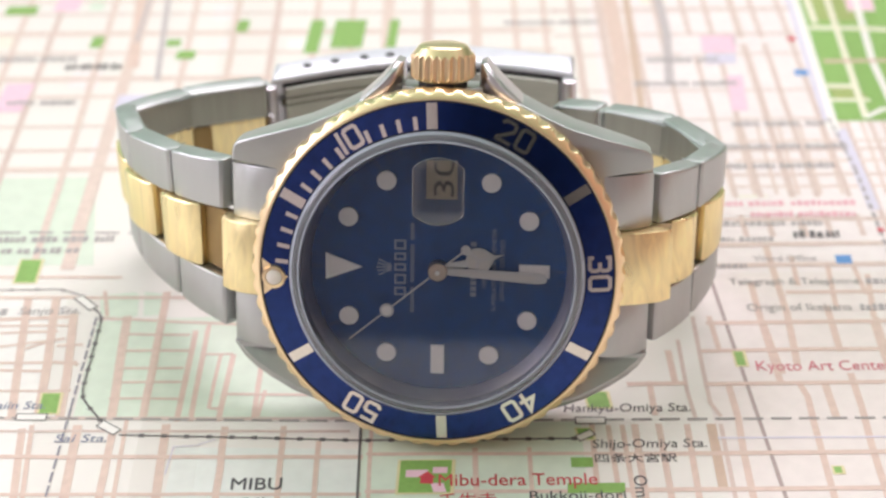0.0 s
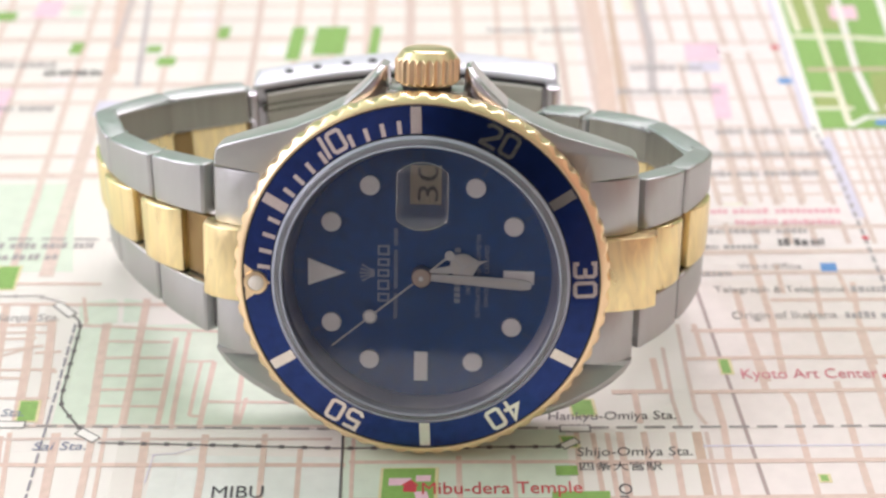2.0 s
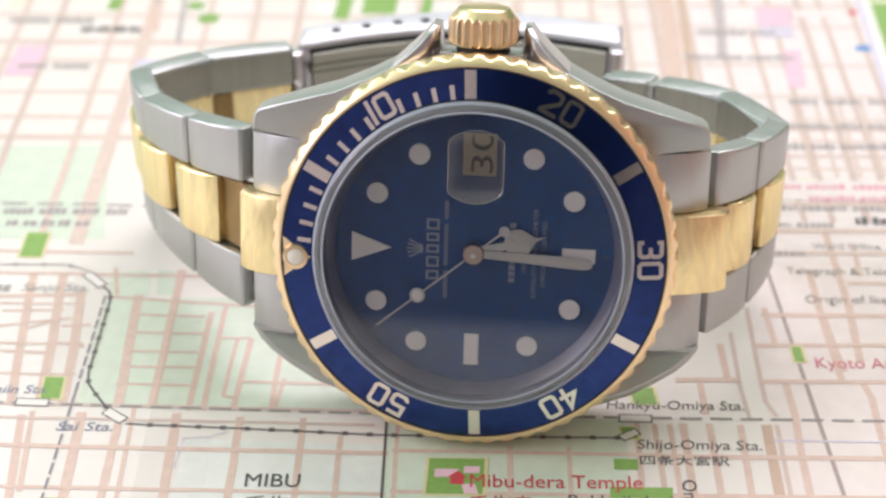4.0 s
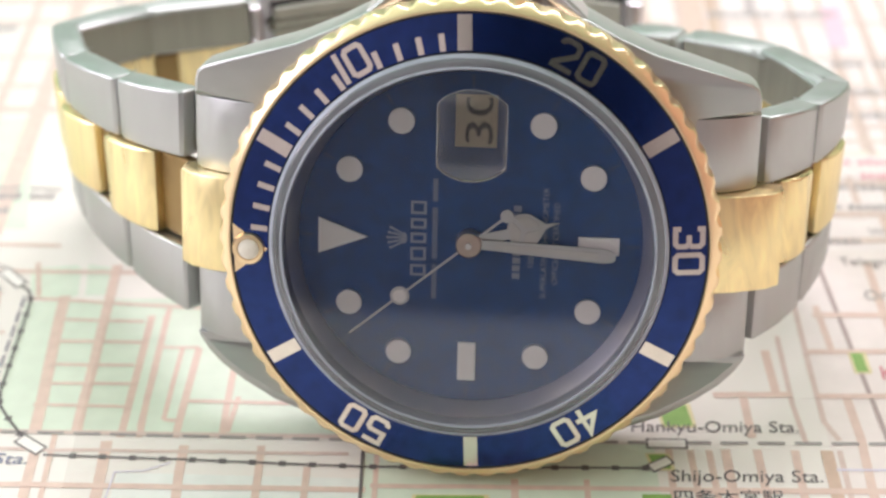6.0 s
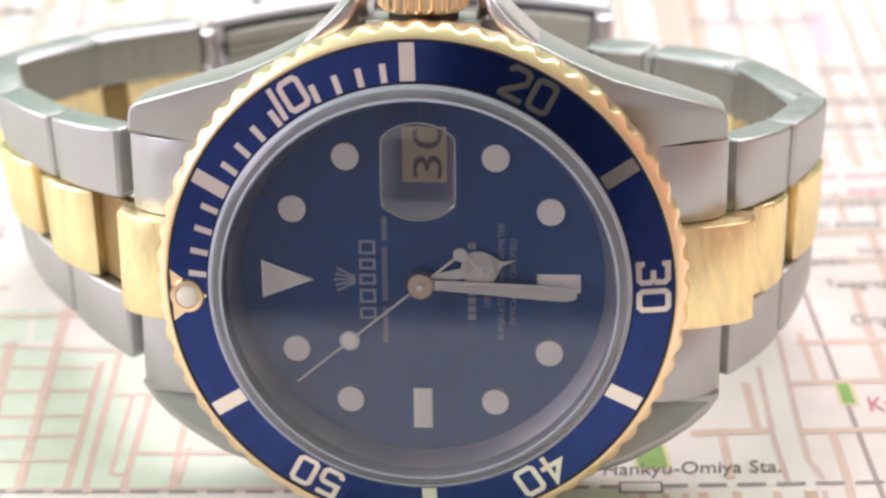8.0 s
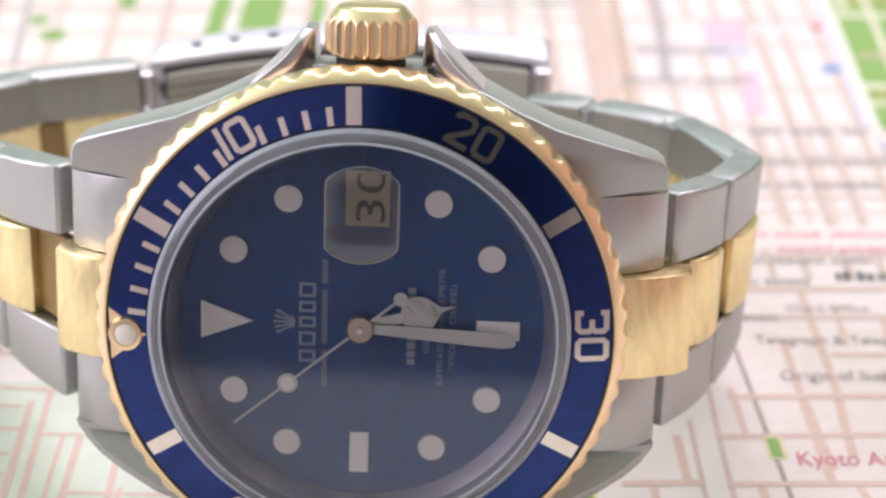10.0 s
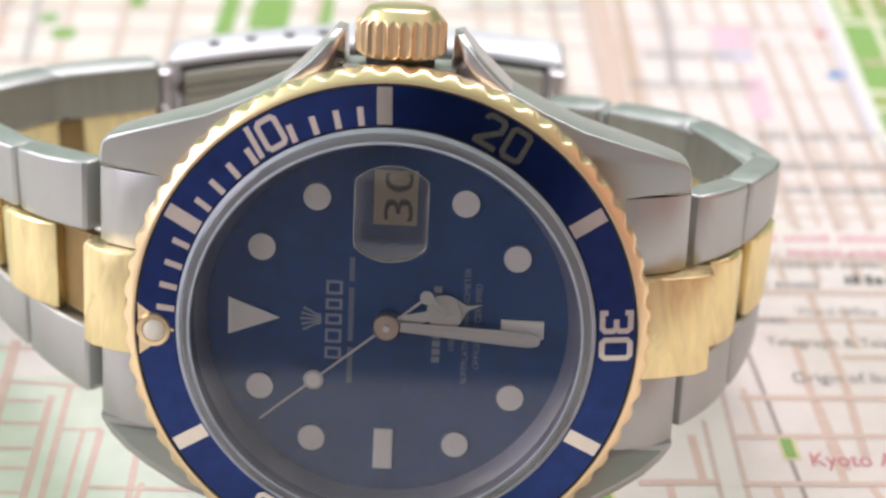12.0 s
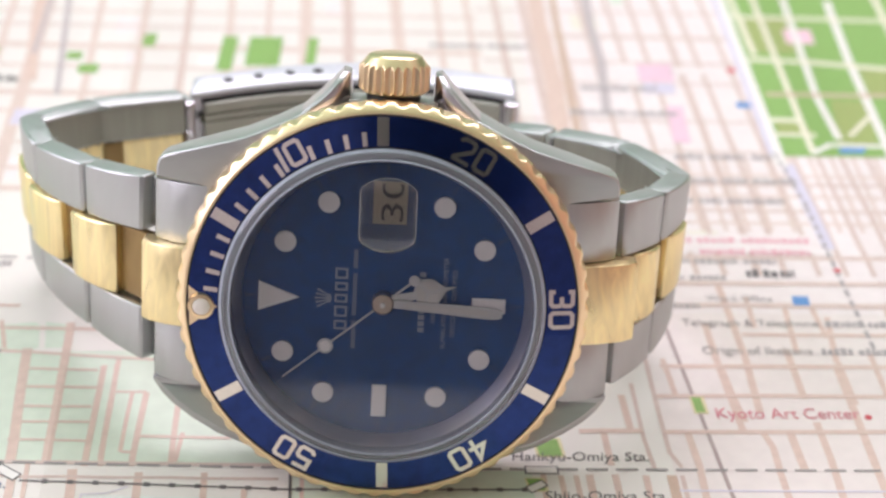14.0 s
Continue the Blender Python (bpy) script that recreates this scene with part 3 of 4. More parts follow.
    # minute track
    for minute in range(60):
        if minute % 5 == 0:
            w, r0 = 0.22, 12.6
        else:
            w, r0 = 0.09, 12.9
        m = dial_turn(minute)
        pts = [m @ Vector(p) for p in ((-w / 2, r0, 0), (w / 2, r0, 0), (w / 2, 13.6, 0), (-w / 2, 13.6, 0))]
        head("minute_stroke", flat_bm([(p.x, p.y) for p in pts], z + 0.01), TRACK, dial)
    # printed emblem and lines of writing on the dial; upright is towards 12 o'clock
    up = Matrix(((0, -1, 0, 0), (1, 0, 0, 0), (0, 0, 1, 0), (0, 0, 0, 1)))
    bm = bmesh.new()
    for k in range(-2, 3):
        ribbon_bm([(k * 0.16, 5.35), (k * 0.42, 6.55 - 0.12 * abs(k))], 0.17, z + 0.012, bm)
        p = (k * 0.42, 6.6 - 0.12 * abs(k))
        flat_bm([(p[0] + 0.14 * math.cos(a * 1.047), p[1] + 0.14 * math.sin(a * 1.047)) for a in range(6)], z + 0.014, bm)
    flat_bm([(0.5 * math.cos(a * 0.524), 5.25 + 0.2 * math.sin(a * 0.524)) for a in range(12)], z + 0.016, bm)
    bm.transform(up)
    head("emblem", bm, DIAL_PRINT, dial, "small silver emblem")

    def bars(y, widths, height, mat, gap=0.16):
        """Unread or proprietary words as plain bars."""
        total = sum(widths) + gap * (len(widths) - 1)
        x = -total / 2
        for w in widths:
            bm = flat_bm([(x, y), (x + w, y), (x + w, y + height), (x, y + height)], z + 0.012)
            bm.transform(up)
            head("printed_bar", bm, mat, dial)
            x += w + gap
    at = -3.15                               # the maker's name as five plain frames
    for w in (0.95, 1.1, 0.85, 0.85, 1.1):
        bm = ribbon_bm([(at + 0.1, 3.6), (at + w - 0.1, 3.6), (at + w - 0.1, 4.65), (at + 0.1, 4.65)], 0.22, z + 0.012, closed=True)
        bm.transform(up)
        head("printed_frame", bm, DIAL_PRINT, dial)
        at += w + 0.36
    bars(2.6, (2.9, 4.3, 1.9), 0.42, WORDMARK, 0.5)
    bars(-4.1, (0.5, 0.52, 0.52, 0.6, 0.56, 0.52, 0.2, 0.54, 0.5, 0.52), 0.62, DIAL_PRINT, 0.13)

    def dial_words(words, y, height):
        bm = text_bm(words, height, z + 0.012)
        w = [v.co.x for v in bm.verts]
        bm.transform(up @ Matrix.Translation((-(min(w) + max(w)) / 2, y, 0)))
        head("dial_words", bm, DIAL_PRINT, dial, "grey printed words")
    dial_words("1000ft = 300m", -5.2, 0.52)
    dial_words("SUPERLATIVE CHRONOMETER", -6.25, 0.5)
    dial_words("OFFICIALLY CERTIFIED", -7.15, 0.5)

    # date window, shown at the size at which the magnifier gives it
    date = head("date_window", box_bm(-1.35, 1.95, 7.75, 12.0, z, z + 0.02), DATE_WHITE, dial, "white date window under the magnifier")
    for ch, y, x0 in (("3", 7.75, 1.6), ("0", 10.15, 1.6)):
        bm = text_bm(ch, 2.3, 0, stretch=1.55, bold=0.0)
        if ch == "0":                       # the nought runs out of the window
            bmesh.ops.bisect_plane(bm, geom=list(bm.verts) + list(bm.edges) + list(bm.faces), plane_co=(1.62, 0, 0), plane_no=(1, 0, 0), clear_outer=True)
        bm.transform(Matrix.Translation((x0, y, z + 0.04)) @ up)
        head("date_numeral", bm, INK, date, "black date figure %s" % ch)
    # magnifier on the crystal
    pts = []
    for i in range(40):
        a = 2 * math.pi * i / 40
        pts.append((0.15 + max(-2.7, min(2.7, 3.75 * math.cos(a))), 9.55 + 3.65 * math.sin(a)))
    lens = head("magnifier", prism_bm(pts, 1.15, 1.55, 0.25, 3), LENS, root, "rounded date magnifier on the crystal", 40)
    lens.visible_shadow = False
    bm = ribbon_bm(pts, 0.10, 1.56, closed=True)
    head("magnifier_edge", bm, RIM, lens)

    # ---- pointers
    def pointer(name, pts, minute, z0, z1, mat, parent):
        bm = prism_bm(pts, z0, z1, 0.04)
        bm.transform(dial_turn(minute))
        return head(name, bm, mat, parent)
    # hour pointer with its three-part round
    hour_m, minute_m, second_m = 165.0 / 6, 183.2 / 6, 320.3 / 6
    hub = head("pointer_hub", disc_bm(1.04, z, -0.72, 40, 0.14), HUB, dial, "rose-tinted pointer hub")
    head("hub_pin", disc_bm(0.28, -0.7, -0.5, 24, 0.06), WHITE_GOLD, hub)
    hour = pointer("hour_pointer", [(-0.5, 0.8), (-0.42, 3.2), (0.42, 3.2), (0.5, 0.8)], hour_m, -1.75, -1.6, POINTER, dial)
    circle = [(1.42 * math.cos(i * math.pi / 16), 4.55 + 1.42 * math.sin(i * math.pi / 16)) for i in range(32)]
    pointer("pointer_round", circle, hour_m, -1.76, -1.6, POINTER, hour)
    for k in range(3):
        a0 = radians(90 + 120 * k)
        wedge = [(0.22 * math.cos(a0 + 1.047), 4.55 + 0.22 * math.sin(a0 + 1.047))]
        for j in range(9):
            a = a0 + radians(9 + 102 * j / 8)
            wedge.append((1.2 * math.cos(a), 4.55 + 1.2 * math.sin(a)))
        pointer("lume_field", wedge, hour_m, -1.62, -1.56, LUME_SHADED, hour)
    pointer("pointer_tip", [(-0.95, 5.6), (-0.2, 6.3), (0, 7.5), (0.2, 6.3), (0.95, 5.6)], hour_m, -1.76, -1.6, POINTER, hour)
    minute = pointer("minute_pointer", [(-0.40, 0.8), (-0.60, 9.0), (-0.60, 10.9), (-0.46, 11.5), (-0.26, 11.75), (0.26, 11.75), (0.46, 11.5), (0.60, 10.9), (0.60, 9.0), (0.40, 0.8)], minute_m, -1.50, -1.36, POINTER, dial)
    pointer("lume_field", [(-0.18, 2.1), (-0.27, 9.0), (-0.26, 10.4), (0.26, 10.4), (0.27, 9.0), (0.18, 2.1)], minute_m, -1.38, -1.32, LUME_SHADED, minute)
    second = pointer("second_pointer", [(-0.11, -3.6), (-0.08, 12.4), (0.08, 12.4), (0.11, -3.6)], second_m, -1.12, -1.02, POINTER, dial)
    for y, r, mat, name in ((7.1, 0.78, POINTER, "pointer_round"), (7.1, 0.55, LUME, "lume_field"), (-3.9, 0.55, POINTER, "counterweight")):
        circle = [(r * math.cos(i * math.pi / 12), y + r * math.sin(i * math.pi / 12)) for i in range(24)]
        top = -0.97 if mat is LUME else -1.01
        pointer(name, circle, second_m, -1.13, top, mat, second)

    # ---- winding crown
    def flute(r, k, a):
        u = (a * 24 / (2 * math.pi)) % 1.0
        return min(r, 3.46 - 0.34 * max(0.0, 1 - (abs(u - 0.5) / 0.47) ** 1.9))
    chamfer = [(2.62 + 0.84 * k / 12, 4.08 - 1.12 * k / 12) for k in range(13)]
    foot = [(3.46 - 0.5 * k / 6, 0.78 - 0.48 * k / 6) for k in range(7)]
    bm = lathe_bm([(0.001, 4.46), (1.2, 4.44), (2.0, 4.36), (2.45, 4.22), *chamfer, *foot, (2.5, 0.2)], 480, flute)
    bm.transform(Matrix.Translation((0.1, 19.88, -5.4)) @ pose(0, 0, 0, -90) @ Matrix.Diagonal((1, 1, 0.94, 1)))
    crown = head("winding_crown", bm, GOLD_CROWN, root, "fluted yellow gold winding crown", 35)
    # tube coloured near-black to carry the shade beneath the crown
    bm = disc_bm(2.6, 0, 0.9, 40)
    bm.transform(Matrix.Translation((0.1, 19.3, -5.4)) @ pose(0, 0, 0, -90))
    head("crown_tube", bm, GASKET_SHADE, crown)
    head("crown_seat", box_bm(-4.2, 4.4, 17.4, 19.45, -8.4, -4.3, 0.15), STEEL, case, "", 30)

    bracelet(root)
    return root


def rounded_link(p0, p1, up0, up1, w0, w1, a, b, thick, trim0, trim1, inset=0.0, bulge=0.25, round_end=0.45):
    """One link between two joints. p: the outer top corner; up: the way of its width; a, b: the stretch of the width that it takes;
    it lies on the inner side, which is to the left of the way from p0 to p1."""
    way = (p1 - p0).normalized()
    length = (p1 - p0).length
    bm = bmesh.new()
    prof = []
    s0, s1 = trim0, length - trim1
    for k in range(5):                                  # outer face, slightly arched
        f = k / 4
        prof.append((s0 + round_end + (s1 - s0 - 2 * round_end) * f, inset - bulge * math.sin(math.pi * f)))
    prof += [(s1 - 0.1, inset + round_end * 0.6), (s1, inset + round_end * 1.6), (s1, inset + thick - 0.5), (s1 - 0.4, inset + thick),
             (s0 + 0.4, inset + thick), (s0, inset + thick - 0.5), (s0, inset + round_end * 1.6), (s0 + 0.1, inset + round_end * 0.6)]
    rows = []
    for frac in (a, b):
        row = []
        for s, d in prof:
            f = s / length
            up = up0.lerp(up1, f)
            inner = up.cross(way).normalized()
            w = w0 + (w1 - w0) * f
            row.append(bm.verts.new(p0.lerp(p1, f) - up * (w * frac) + inner * d))
        rows.append(row)
    n = len(prof)
    for i in range(n):
        j = (i + 1) % n
        bm.faces.new((rows[0][i], rows[0][j], rows[1][j], rows[1][i]))
    bm.faces.new(rows[0])
    bm.faces.new(rows[1][::-1])
    bmesh.ops.recalc_face_normals(bm, faces=list(bm.faces))
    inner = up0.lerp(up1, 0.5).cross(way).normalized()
    for f in bm.faces:                                  # the wrist side's steel is darkened for the shade inside the bracelet
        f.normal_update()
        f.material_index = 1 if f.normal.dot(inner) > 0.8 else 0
    rim = [e for e in bm.edges if any(len(f.verts) == n for f in e.link_faces)]
    bmesh.ops.bevel(bm, geom=rim, offset=0.34, segments=3, affect="EDGES", profile=0.5)
    bm.transform(WORLD_MM)
    return bm


def bracelet(root):
    lean = Vector((0, math.sin(radians(TILT_UP)), math.cos(radians(TILT_UP))))
    plumb = Vector((0, 0, 1))
    back = Vector((0, math.cos(radians(TILT_UP)), -math.sin(radians(TILT_UP))))
    # joints of the outer top edge: x, depth behind the dial and height along the watch, width there, how far it has come upright
    sides = {
        -1: [(-24.1, 8.8, 9.75, 19.7, 0.0), (-31.6, 13.6, 9.6, 18.9, 0.62), (-38.2, 21.2, 9.75, 17.9, 0.95), (-41.7, 30.0, 11.0, 17.2, 1.0), (-35.3, 38.2, 11.9, 16.8, 1.0), (-25.7, 43.6, 12.5, 16.6, 1.0)],
        1: [(23.5, 8.0, 9.6, 19.6, 0.0), (28.7, 13.7, 9.6, 18.8, 0.4), (32.25, 20.8, 10.1, 17.9, 0.88), (27.1, 32.0, 11.2, 17.2, 1.0), (19.5, 37.9, 11.3, 16.8, 1.0), (13.7, 42.1, 10.9, 16.6, 1.0)],
    }
    sides = {side: [(*(Vector((0, 0, 20.0)) + Vector((x, 0, 0)) + back * b + lean * h), w, k) for x, b, h, w, k in joints] for side, joints in sides.items()}
    for side, joints in sides.items():
        for k, (j0, j1) in enumerate(zip(joints, joints[1:])):
            p0, p1 = Vector(j0[:3]), Vector(j1[:3])
            u0, u1 = lean.lerp(plumb, j0[4]).normalized(), lean.lerp(plumb, j1[4]).normalized()
            w0, w1 = j0[3], j1[3]
            t0, t1 = (0.15, 0.7 if k == 0 else 0.15) if side < 0 else (0.6 if k == 0 else 0.15, 0.15)
            if side < 0:                     # keep the inner side to the left of the way
                p0, p1, u0, u1, w0, w1 = p1, p0, u1, u0, w1, w0
            if k > 1:
                t0, t1 = 0.1, 0.1
            thick = 2.5
            # the gold links sit staggered against the steel ones
            gold_trim = ((-2.1, 4.3), (-1.9, 4.9), (-1.4, 3.2), (-2.3, 1.5), (0.25, 2.7))[k] if side < 0 else ((2.8 if k == 0 else 1.9, 0.15) if k < 3 else (0.25, 0.25))
            if side > 0 and k == 4:          # the short end piece stands free of its neighbour
                t0 = 0.7
            for a, b in ((0.0, 0.295), (0.705, 1.0)):
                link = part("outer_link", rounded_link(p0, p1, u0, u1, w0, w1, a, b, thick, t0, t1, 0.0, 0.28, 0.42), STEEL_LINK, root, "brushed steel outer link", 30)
                # darker copy of the link steel, shade put into its colour
                link.data.materials.append(SHADED_STEEL)
                part("link_neck", rounded_link(p0, p1, u0, u1, w0, w1, a + 0.012, b - 0.012, 0.6, 0.0, 0.0, 1.6, 0.0, 0.2), STEEL_LINK, root, "steel neck between two links", 30)
            # gold browned to carry the shade in the gaps between links
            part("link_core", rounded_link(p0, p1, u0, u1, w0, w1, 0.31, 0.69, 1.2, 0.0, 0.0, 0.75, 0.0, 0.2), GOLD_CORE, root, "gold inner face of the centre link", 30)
            part("centre_link", rounded_link(p0, p1, u0, u1, w0, w1, 0.302, 0.698, thick - 0.2, *gold_trim, -0.3, 0.35, 0.6), GOLD, root, "satin yellow gold centre link", 30)
    # folding clasp lying against the map
    def arc(f, off):
        x = -25.0 + 39.6 * f
        y = 47.6 + 4.0 * f + 4.6 * math.sin(math.pi * min(1, f * 0.95 + 0.03)) + off
        return (x, y)
    steps = 18
    cover = [arc(i / steps, -1.0) for i in range(steps + 1)] + [arc(i / steps, 4.2) for i in range(steps, -1, -1)]
    bm = prism_bm(cover, 0.1, 16.6, 0.8, 4)
    bm.transform(WORLD_MM)
    clasp = part("clasp_cover", bm, CLASP, root, "polished steel folding clasp with adjusting holes", 30)
    blade = [arc(0.05 + 0.9 * i / steps, -1.8) for i in range(steps + 1)] + [arc(0.05 + 0.9 * i / steps, -1.1) for i in range(steps, -1, -1)]
    bm = prism_bm(blade, 1.2, 15.4, 0.2)
    bm.transform(WORLD_MM)
    # solid dark strip in place of the shade below the cover's edge
    lip = [arc(0.04 + 0.92 * i / steps, -1.14) for i in range(steps + 1)] + [arc(0.04 + 0.92 * i / steps, -0.97) for i in range(steps, -1, -1)]
    shade = prism_bm(lip, 15.3, 15.9)
    shade.transform(WORLD_MM)
    part("clasp_shade", shade, GASKET_SHADE, clasp)
    bl = part("clasp_blade", bm, BLADE, clasp, "brushed inner blade of the clasp", 30)
    for f0, f1, z0, z1 in ((0.045, 0.5, 13.85, 14.1), (0.045, 0.5, 12.9, 13.1), (0.035, 0.05, 13.05, 13.95)):   # dark raised strips stand for the shade in a long groove, closed at one end
        line = [arc(f0 + (f1 - f0) * i / steps, -1.86) for i in range(steps + 1)] + [arc(f0 + (f1 - f0) * i / steps, -1.5) for i in range(steps, -1, -1)]
        bm = prism_bm(line, z0, z1)
        bm.transform(WORLD_MM)
        part("groove", bm, GROOVE_SHADE, bl)
    # adjusting holes as near-black discs, their inner shade put into the colour
    for f in (0.11, 0.20, 0.295, 0.38):
        x, y = arc(f, 1.6)
        bm = disc_bm(0.62, 16.2, 16.63, 20)
        bm.transform(WORLD_MM @ Matrix.Translation((x, y, 0)))
        part("adjusting_hole", bm, GASKET_SHADE, clasp)
    for f, off in ((0.0, -1.6), (0.985, -2.0)):
        x, y = arc(f, off)
        bm = disc_bm(0.95, 0.4, 16.2, 24, 0.15)
        bm.transform(WORLD_MM @ Matrix.Translation((x, y, 0)))
        part("hinge_pin", bm, POLISHED, clasp, "", 40)


# ------------------------------------------------------------------ the street map
MAP_TURN = radians(3.8)


def street_map():
    root = tagged(new("street_map"), "unfolded printed city street map with creases, spread on the table", "map")
    # the sheet, with a gentle wave and fold lines far off
    bm = bmesh.new()
    nx, ny = 60, 60
    vs = [[None] * (ny + 1) for _ in range(nx + 1)]
    for i in range(nx + 1):
        for j in range(ny + 1):
            x, y = -330 + 660 * i / nx, -440 + 840 * j / ny
            vs[i][j] = bm.verts.new((x, y, -0.06))
    for i in range(nx):
        for j in range(ny):
            bm.faces.new((vs[i][j], vs[i + 1][j], vs[i + 1][j + 1], vs[i][j + 1]))
    edge = bmesh.ops.extrude_face_region(bm, geom=list(bm.faces))
    for v in [g for g in edge["geom"] if isinstance(g, bmesh.types.BMVert)]:
        v.co.z -= 0.15
    bmesh.ops.recalc_face_normals(bm, faces=list(bm.faces))
    bm.transform(WORLD_MM)
    part("paper_sheet", bm, PAPER, root, "white coated paper", 30)

    c, s = math.cos(MAP_TURN), math.sin(MAP_TURN)

    def uv(x, y):
        return (x * c - y * s, x * s + y * c)

    def printed(name, bm, mat, label=""):
        for v in bm.verts:                   # each ink lies a few thousandths of a millimetre above the last
            v.co.z = -0.052 + (v.co.z + 0.041) * 1.8
        bm.transform(WORLD_MM)
        return part(name, bm, mat, root, label)

    # tinted districts under the streets (u east, v north, in the map's own grid)
    def tint(points, mat, z):
        return printed("tinted_district", flat_bm([uv(*p) for p in points], z), mat)

    tint(((-41.6, 0.5), (-8.8, 0.0), (-8.8, 20), (-24, 20), (-41.6, 19)), MINT, -0.040)
    tint(((-29.3, -4.4), (-8.8, -5.0), (-8.8, -13.5), (-29.6, -13.5)), MINT_PALE, -0.040)
    tint(((-75, 31), (-44, 31), (-47, 52), (-80, 52)), MINT, -0.040)
    tint(((-8.6, -40), (16, -40), (16, -0.6), (-8.6, -0.6)), MINT, -0.040)
    tint(((-75, -45), (-46, -45), (-46, 24), (-75, 24)), WHITE_INK, -0.041)
    tint(((24, 28), (120, 28), (120, 130), (24, 130)), BLUSH, -0.040)
    tint(((31, -40), (120, -40), (120, 27.9), (31, 27.9)), BLUSH_PALE, -0.0405)

    for k, pts in enumerate((((-42.1, 24.3), (-37.9, 25.0), (-37.3, 24.4), (-36.9, 20.2), (-37.4, 19.8), (-40.5, 19.4), (-41.6, 21)), ((-36.7, 25.1), (-34.4, 24.6), (-34.1, 20.2), (-36.2, 20.1)))):
        printed("tinted_block", flat_bm([uv(*p) for p in pts], -0.0395 + 0.0003 * k), MINT)
    rng, wob = random.Random(5), random.Random(11)

    def street(u0, v0, u1, v1, w=0.55, mat=STREET, level=0):
        z = -0.030 + 0.0002 * street.count + 0.004 * level
        street.count = (street.count + 1) % 60
        long = math.hypot(u1 - u0, v1 - v0)
        n = max(2, min(24, int(long / 3.5)))
        across = ((v0 - v1) / long, (u1 - u0) / long)
        line = []
        for i in range(n + 1):
            f = i / n
            d = wob.uniform(-0.06, 0.06) if 0 < i < n else 0.0
            line.append(uv(u0 + (u1 - u0) * f + across[0] * d, v0 + (v1 - v0) * f + across[1] * d))
        if u0 < -10 and level == 0 and mat is STREET:
            w *= 1.3
        printed("street", ribbon_bm(line, w * wob.uniform(0.88, 1.1), z), mat)
    street.count = 0

    for k in range(46):                      # single blocks with a tint of their own
        u, v = wob.uniform(-80, 45), wob.uniform(40, 125)
        w, h = wob.uniform(2.0, 5.0), wob.uniform(2.5, 6.0)
        printed("tinted_block", flat_bm([uv(u, v), uv(u + w, v), uv(u + w, v + h), uv(u, v + h)], -0.0385 + 0.00012 * k), wob.choice((MINT, BLUSH, CREAM, BLUSH, WHITE_INK)))

    # streets running north, near the watch: u below, u above, v below, v above, width
    for u0, u1, v0, v1, w in (
            (-45.6, -47.0, -14, -1, 0.7), (-37.2, -38.1, 0.5, 20, 0.8), (-33.6, -33.9, 0.5, 25, 0.75), (-29.7, -29.4, 0, 17, 0.5),
            (-28.1, -28.0, 0, 17, 0.5), (-26.3, -25.9, 2.3, 12.2, 0.4), (-25.0, -24.4, 0, 12.2, 0.55), (-21.0, -20.9, 0, 10, 0.55), (-36.2, -36.7, -40, -1, 0.65), (-29.6, -30.8, -40, -0.5, 0.8)):
        street(u0, v0, u1, v1, w)
    for u0, u1, v0, v1, w in (
            (-23.6, -24.1, -40, -1, 0.6), (-17.0, -17.5, -40, -1, 0.5), (-13.3, -13.4, -40, -3.6, 0.45), (-7.6, -7.6, -40, -1, 0.5), (-1.5, -1.2, -4, -1, 0.4), (4.3, 4.0, -40, -5, 0.6),
            (10.2, 10.0, -40, -5, 0.5), (16.9, 17.2, -40, -0.5, 0.6)):
        street(u0, v0, u1, v1, w)
    # the bent streets east of the watch, in the map's own grid
    def bent(lines, w, mat=STREET, level=0):
        for pts in lines:
            z = -0.030 + 0.0002 * street.count + 0.004 * level
            street.count = (street.count + 1) % 60
            printed("street", ribbon_bm([uv(*p) for p in pts], w * wob.uniform(1.1, 1.35), z), mat)

    bent((((-51.0, 24), (-50.7, 20.7), (-49.5, 9.0), (-48.6, 0.8)), ((-47.5, 24), (-47.2, 20.1), (-46.3, 11.1), (-45.6, 0.8)), ((-44.8, 20.6), (-43.6, 9.0), (-43.1, 0.8)), ((-40.8, -0.5), (-40.3, -12.7), (-39.5, -40)), ((-55.5, 24), (-54.0, 1.0))), 0.85)
    bent((((-60, 19.3), (-52.4, 19.6), (-44.6, 20.0)), ((-60, 8.2), (-54.2, 8.4))), 0.5, STREET, 1)
    bent((((28.6, 14.3), (28.6, 4.7), (29.0, -0.3)), ((30.9, 18.9), (30.9, 8.9), (31.0, 2.4), (31.9, 0.0)), ((31.7, -1.3), (31.7, -40))), 0.4, STREET_PALE)
    bent((((39.0, 26), (39.1, 18.7), (39.6, 6.0)), ((42.1, 34), (42.5, 19.2), (42.1, 9.2)), ((41.7, 6.0), (42.3, 3.3), (42.2, -1.0), (42.4, -40)), ((47.6, 20.9), (47.6, 11.7)),
          ((48.0, 7.6), (48.1, 1.4), (47.9, -5.4), (48.3, -40)), ((44.7, 5.6), (44.9, -0.5)), ((52.7, 17.9), (52.6, -40)), ((33.5, 5.7), (33.8, 0.2), (33.6, -6.1), (33.7, -40))), 0.68)
